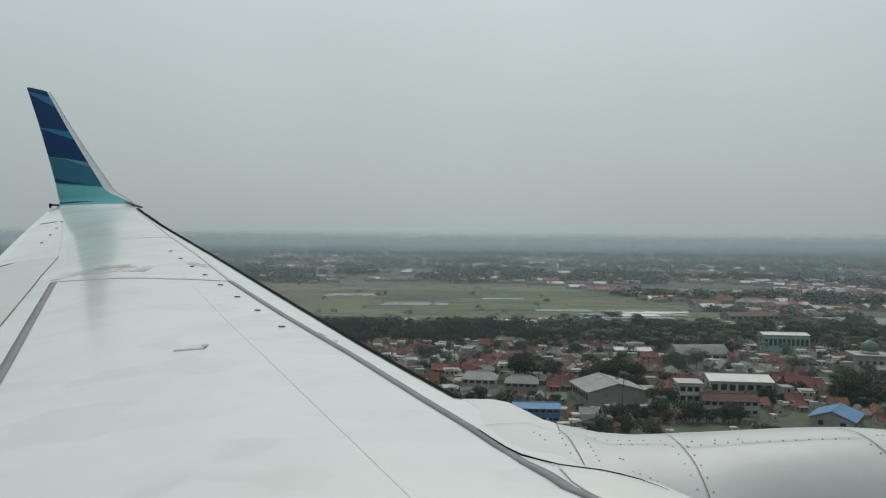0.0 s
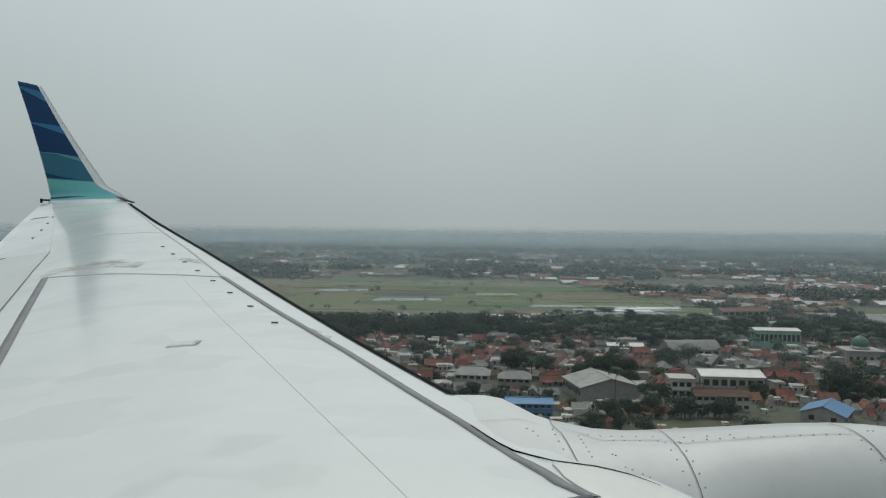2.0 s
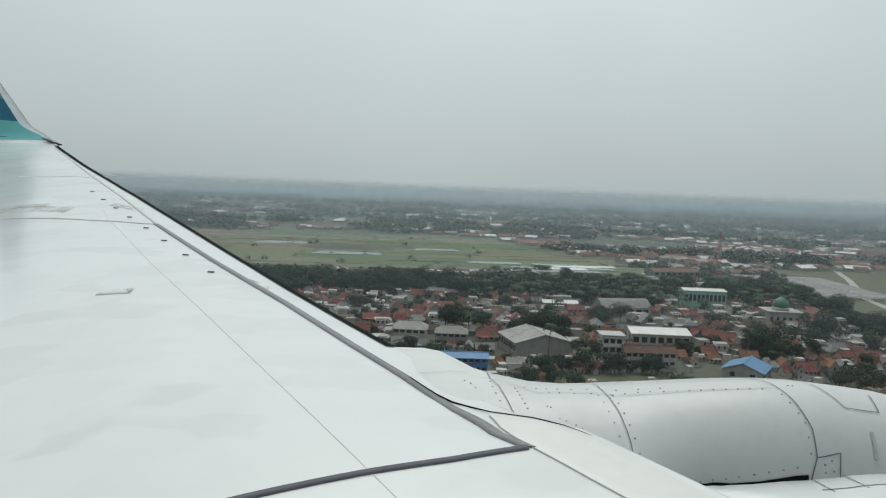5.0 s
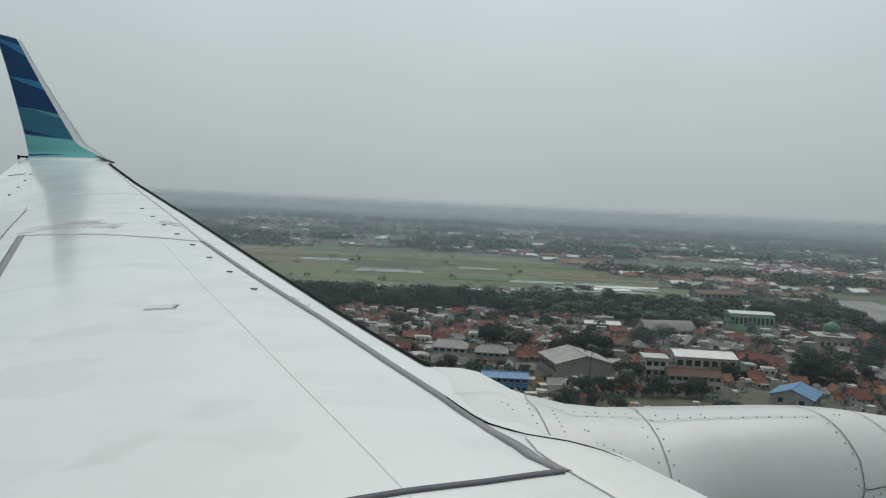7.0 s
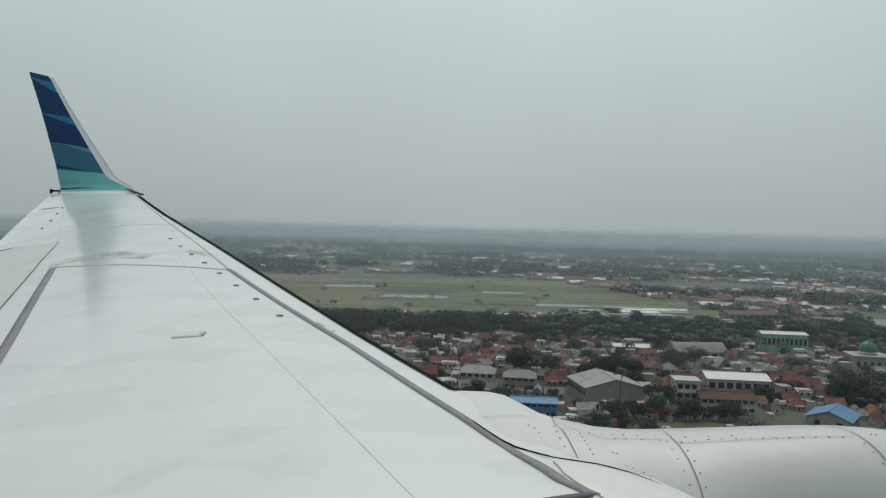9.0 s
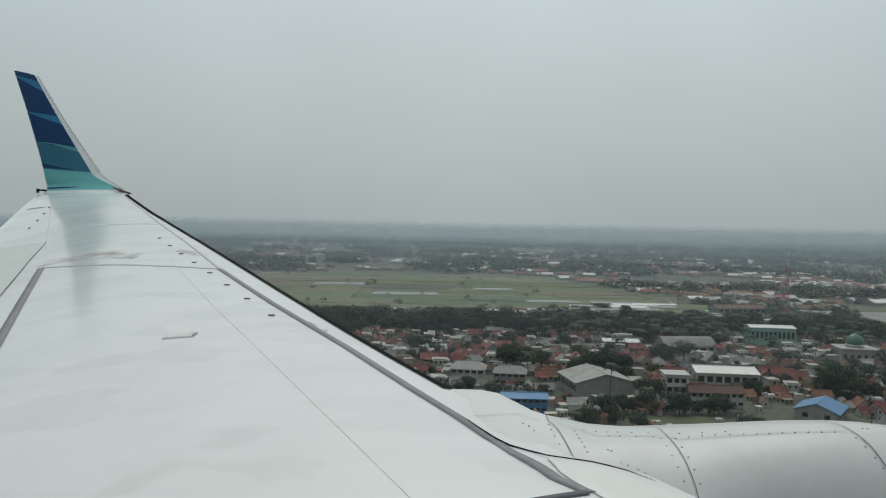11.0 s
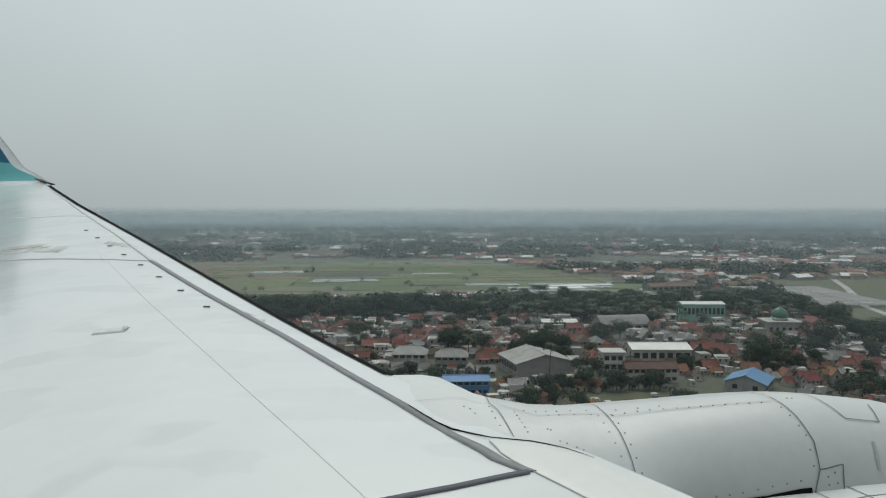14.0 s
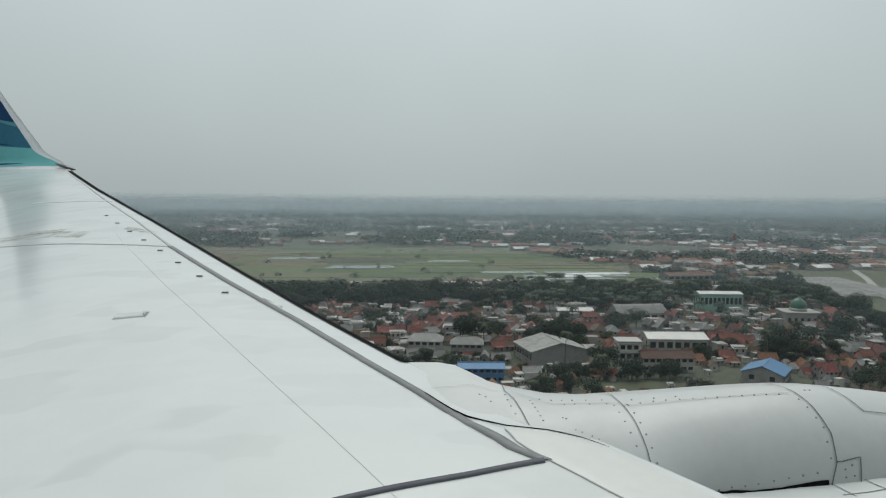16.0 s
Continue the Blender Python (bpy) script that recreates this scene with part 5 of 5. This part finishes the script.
belt, grove = extra, []
for _ in range(300):
    y = rng.uniform(398, 465)
    x = rng.uniform(-130, 60 + y * 0.75)
    if free(x, y, 3) and not east(x, y) and not (x > 150 and rng.random() < 0.4):
        belt.append((rng.choice((0, 1, 3, 3, 1)), x, y, rng.uniform(0.8, 1.5)))
while len(grove) < 260:
    x, y = rng.uniform(60, 330), rng.uniform(380, 500)
    if free(x, y, 2) and not east(x, y) and not in_strip(x, y):
        grove.append((rng.choice((5, 6, 7)), x, y, rng.uniform(0.8, 1.2)))
for k in range(46):
    y = 222 + k * 6.2
    belt.append((rng.choice((0, 1, 3)), road_x(y) - 11 + rng.uniform(-2.5, 1), y, rng.uniform(0.9, 1.35)))
mass("tree_belt", belt, "dense dark tree belt behind the village")
for i, x, y in ((5, 70, 330), (6, 84, 333), (7, 40, 305), (6, 150, 300), (7, 152, 303), (6, 64, 262), (7, 176, 382), (6, 200, 384), (5, 205, 330), (6, 140, 262)):
    put_tree(i, x, y, rng.uniform(0.85, 1.05))
mass("palm_grove", grove, "dense coconut palm grove with grey trunks")


# ---- far woods, as one mass of leaf sprays ----
def woods(name, spots, mat, label, leaves=26, size=0.2):
    r = random.Random(77)
    v, f = [], []
    for x, y, s in spots:
        lx, ly = r.uniform(0.42, 0.68), r.uniform(0.42, 0.68)
        for _ in range(leaves):
            d = Vector((r.gauss(0, 1), r.gauss(0, 1), abs(r.gauss(0.3, 0.7)))).normalized()
            k = r.uniform(0.75, 1.08)
            p = Vector((x + d.x * s * lx * k, y + d.y * s * ly * k, s * (0.18 + 0.72 * d.z * k)))
            n = (d * 0.7 + Vector((r.uniform(-0.3, 0.3), r.uniform(-0.3, 0.3), r.uniform(0.2, 0.6)))).normalized()
            t = n.orthogonal().normalized()
            t = Matrix.Rotation(r.uniform(0, 6.28), 3, n) @ t
            b = n.cross(t)
            q = s * size * r.uniform(0.6, 1.3)
            i = len(v)
            v += [tuple(p - t * q), tuple(p - b * q * 0.7), tuple(p + t * q), tuple(p + b * q * 0.7)]
            f.append((i, i + 1, i + 2, i + 3))
    return tagged(finish(name, v, f, mat), label, "woodland", kind="stuff")


def in_field(x, y):
    return 518 < y < 945 and x < 252 - (y - 520) * 0.25


spots = []
while len(spots) < 1500:
    y = rng.uniform(450, 640)
    x = rng.uniform(-260, 90 + y * 0.75)
    if free(x, y, 2) and not east(x, y) and not in_field(x, y) and not (in_strip(x, y) and rng.random() < 0.85) and not (90 < x < 250 and 500 < y < 606) and (noise.noise((x * 0.02, y * 0.02, 0)) > -0.25):
        spots.append((x, y, rng.uniform(6, 11) if y < 490 else rng.uniform(4, 7)))
woods("wood_edge", spots, FAR_LEAF, "dark wood between village and fields", 60, 0.13)
spots = []
while len(spots) < 5200:
    y = 620 + 2400 * rng.random() ** 1.6
    x = rng.uniform(-0.62 * y, 0.80 * y)
    if not in_field(x, y) and not east(x, y) and noise.noise((x * 0.006, y * 0.006, 3)) > -0.05 + 0.05 * (x < 0) + 0.12 * (x > 120 and y < 1100):
        spots.append((x, y, rng.uniform(7, 12) * (1 + y / 3500)))
for i in range(60):
    y = rng.uniform(570, 925)
    spots.append((rng.uniform(-420, 110), y, rng.uniform(3, 6)))
woods("far_woods", spots, FAR_LEAF, "scattered far woodland across the plain", 40, 0.13)


spots = []
while len(spots) < 3000:
    y = rng.uniform(2300, 4600)
    x = rng.uniform(-0.62 * y, 0.80 * y)
    if noise.noise((x * 0.003, y * 0.0016, 3)) > 0.02:
        spots.append((x, y, rng.uniform(9, 17)))
woods("far_woods", spots, FAR_LEAF, "faint tree lines near the horizon", 10, 0.35)


# ---- far houses ----
def far_kind(seed, roof_mat):
    r = random.Random(seed)
    w, d, h = r.uniform(8, 14), r.uniform(6, 9), 3.2
    v, f = wall_shell(w, d, h, d * 0.25)
    body = finish("far_house", v, f, WALL_PALE)
    tagged(body, "small distant house among trees", "house", "houses across the plain")
    v, f = roof_shell(w, d, h, d * 0.25, 0.5, 0)
    finish("roof", v, f, roof_mat, body)
    return body


fkinds = [far_kind(i, m) for i, m in enumerate((ROOF_TILE, ROOF_DULL, ROOF_PALE, ROOF_GREY, ROOF_TILE, ROOF_DULL))]
fused = set()
spots = []
while len(spots) < 3600:
    y = 430 + 3300 * rng.random() ** 1.35
    x = rng.uniform(-0.5 * y, 0.80 * y)
    right = x > 60 + (y - 430) * 0.02
    if in_field(x, y) or east(x, y) or not free(x, y, 4) or (y < 500 and x < 180) or (y < 610 and 90 < x < 250):
        continue
    if noise.noise((x * 0.005, y * 0.007, 9)) < (-0.2 if right else 0.02):
        continue
    spots.append((y, x))
spots.sort()
for k, (y, x) in enumerate(spots):
    i = rng.randrange(6)
    s = rng.uniform(0.8, 1.5)
    m = pose(x, y, 0, 0, 0, rng.uniform(-40, 40)) @ Matrix.Diagonal((s, s, 1, 1))
    if i not in fused:
        fused.add(i)
        fkinds[i].matrix_basis = m
    elif k < 290:
        copy_thing(fkinds[i], m)
    else:
        join(fkinds[i], m)
for k, (vs, fs) in joined.items():
    tagged(finish("far_settlement", vs, fs, bpy.data.materials[k]), "distant house walls and roofs across the hazy plain", "houses", kind="stuff")


# ---- parked vehicles ----
def car_kind(paint, long=4.3, tall=1.5, van=False):
    root = new("van" if van else "car")
    tagged(root, "small parked van on the lane" if van else "small parked car on the lane", "van" if van else "car", "parked vehicles")
    box_part("body", -long / 2, long / 2, -0.85, 0.85, 0.3, 0.95 if not van else 1.15, paint, root, 0.12)
    box_part("cabin", -long * (0.45 if van else 0.3), long * 0.28, -0.75, 0.75, 0.93, tall + (0.5 if van else 0), paint if van else GLASS, root, 0.18)
    for sx in (-1, 1):
        for sy in (-1, 1):
            bm = bmesh.new()
            bmesh.ops.create_cone(bm, cap_ends=True, segments=14, radius1=0.32, radius2=0.32, depth=0.2, matrix=pose(sx * long * 0.31, sy * 0.8, 0.32, 90))
            part("wheel", bm, BLACK_RUBBER, root)
    return root


ckinds = [car_kind(CAR_PAINTS[i]) for i in range(4)] + [car_kind(CAR_PAINTS[0], 5.2, 1.5, True)]
cused = set()
for k in range(30):
    i = rng.randrange(5)
    if k < 9:
        x, y, t = 106 + k * 0.35, 262 + k * 8.5, 88
    elif k < 20:
        x, y, t = 30 + (k - 9) * 21, 321.5 + rng.uniform(-1.2, 1.2), 2
    else:
        y = 300 + (k - 20) * 24
        x, t = road_x(y) + rng.uniform(-1.8, 1.8), 72
    m = pose(x, y, 0.16, 0, 0, t + rng.choice((0, 180)))
    if i in cused:
        copy_thing(ckinds[i], m)
    else:
        cused.add(i)
        ckinds[i].matrix_basis = m
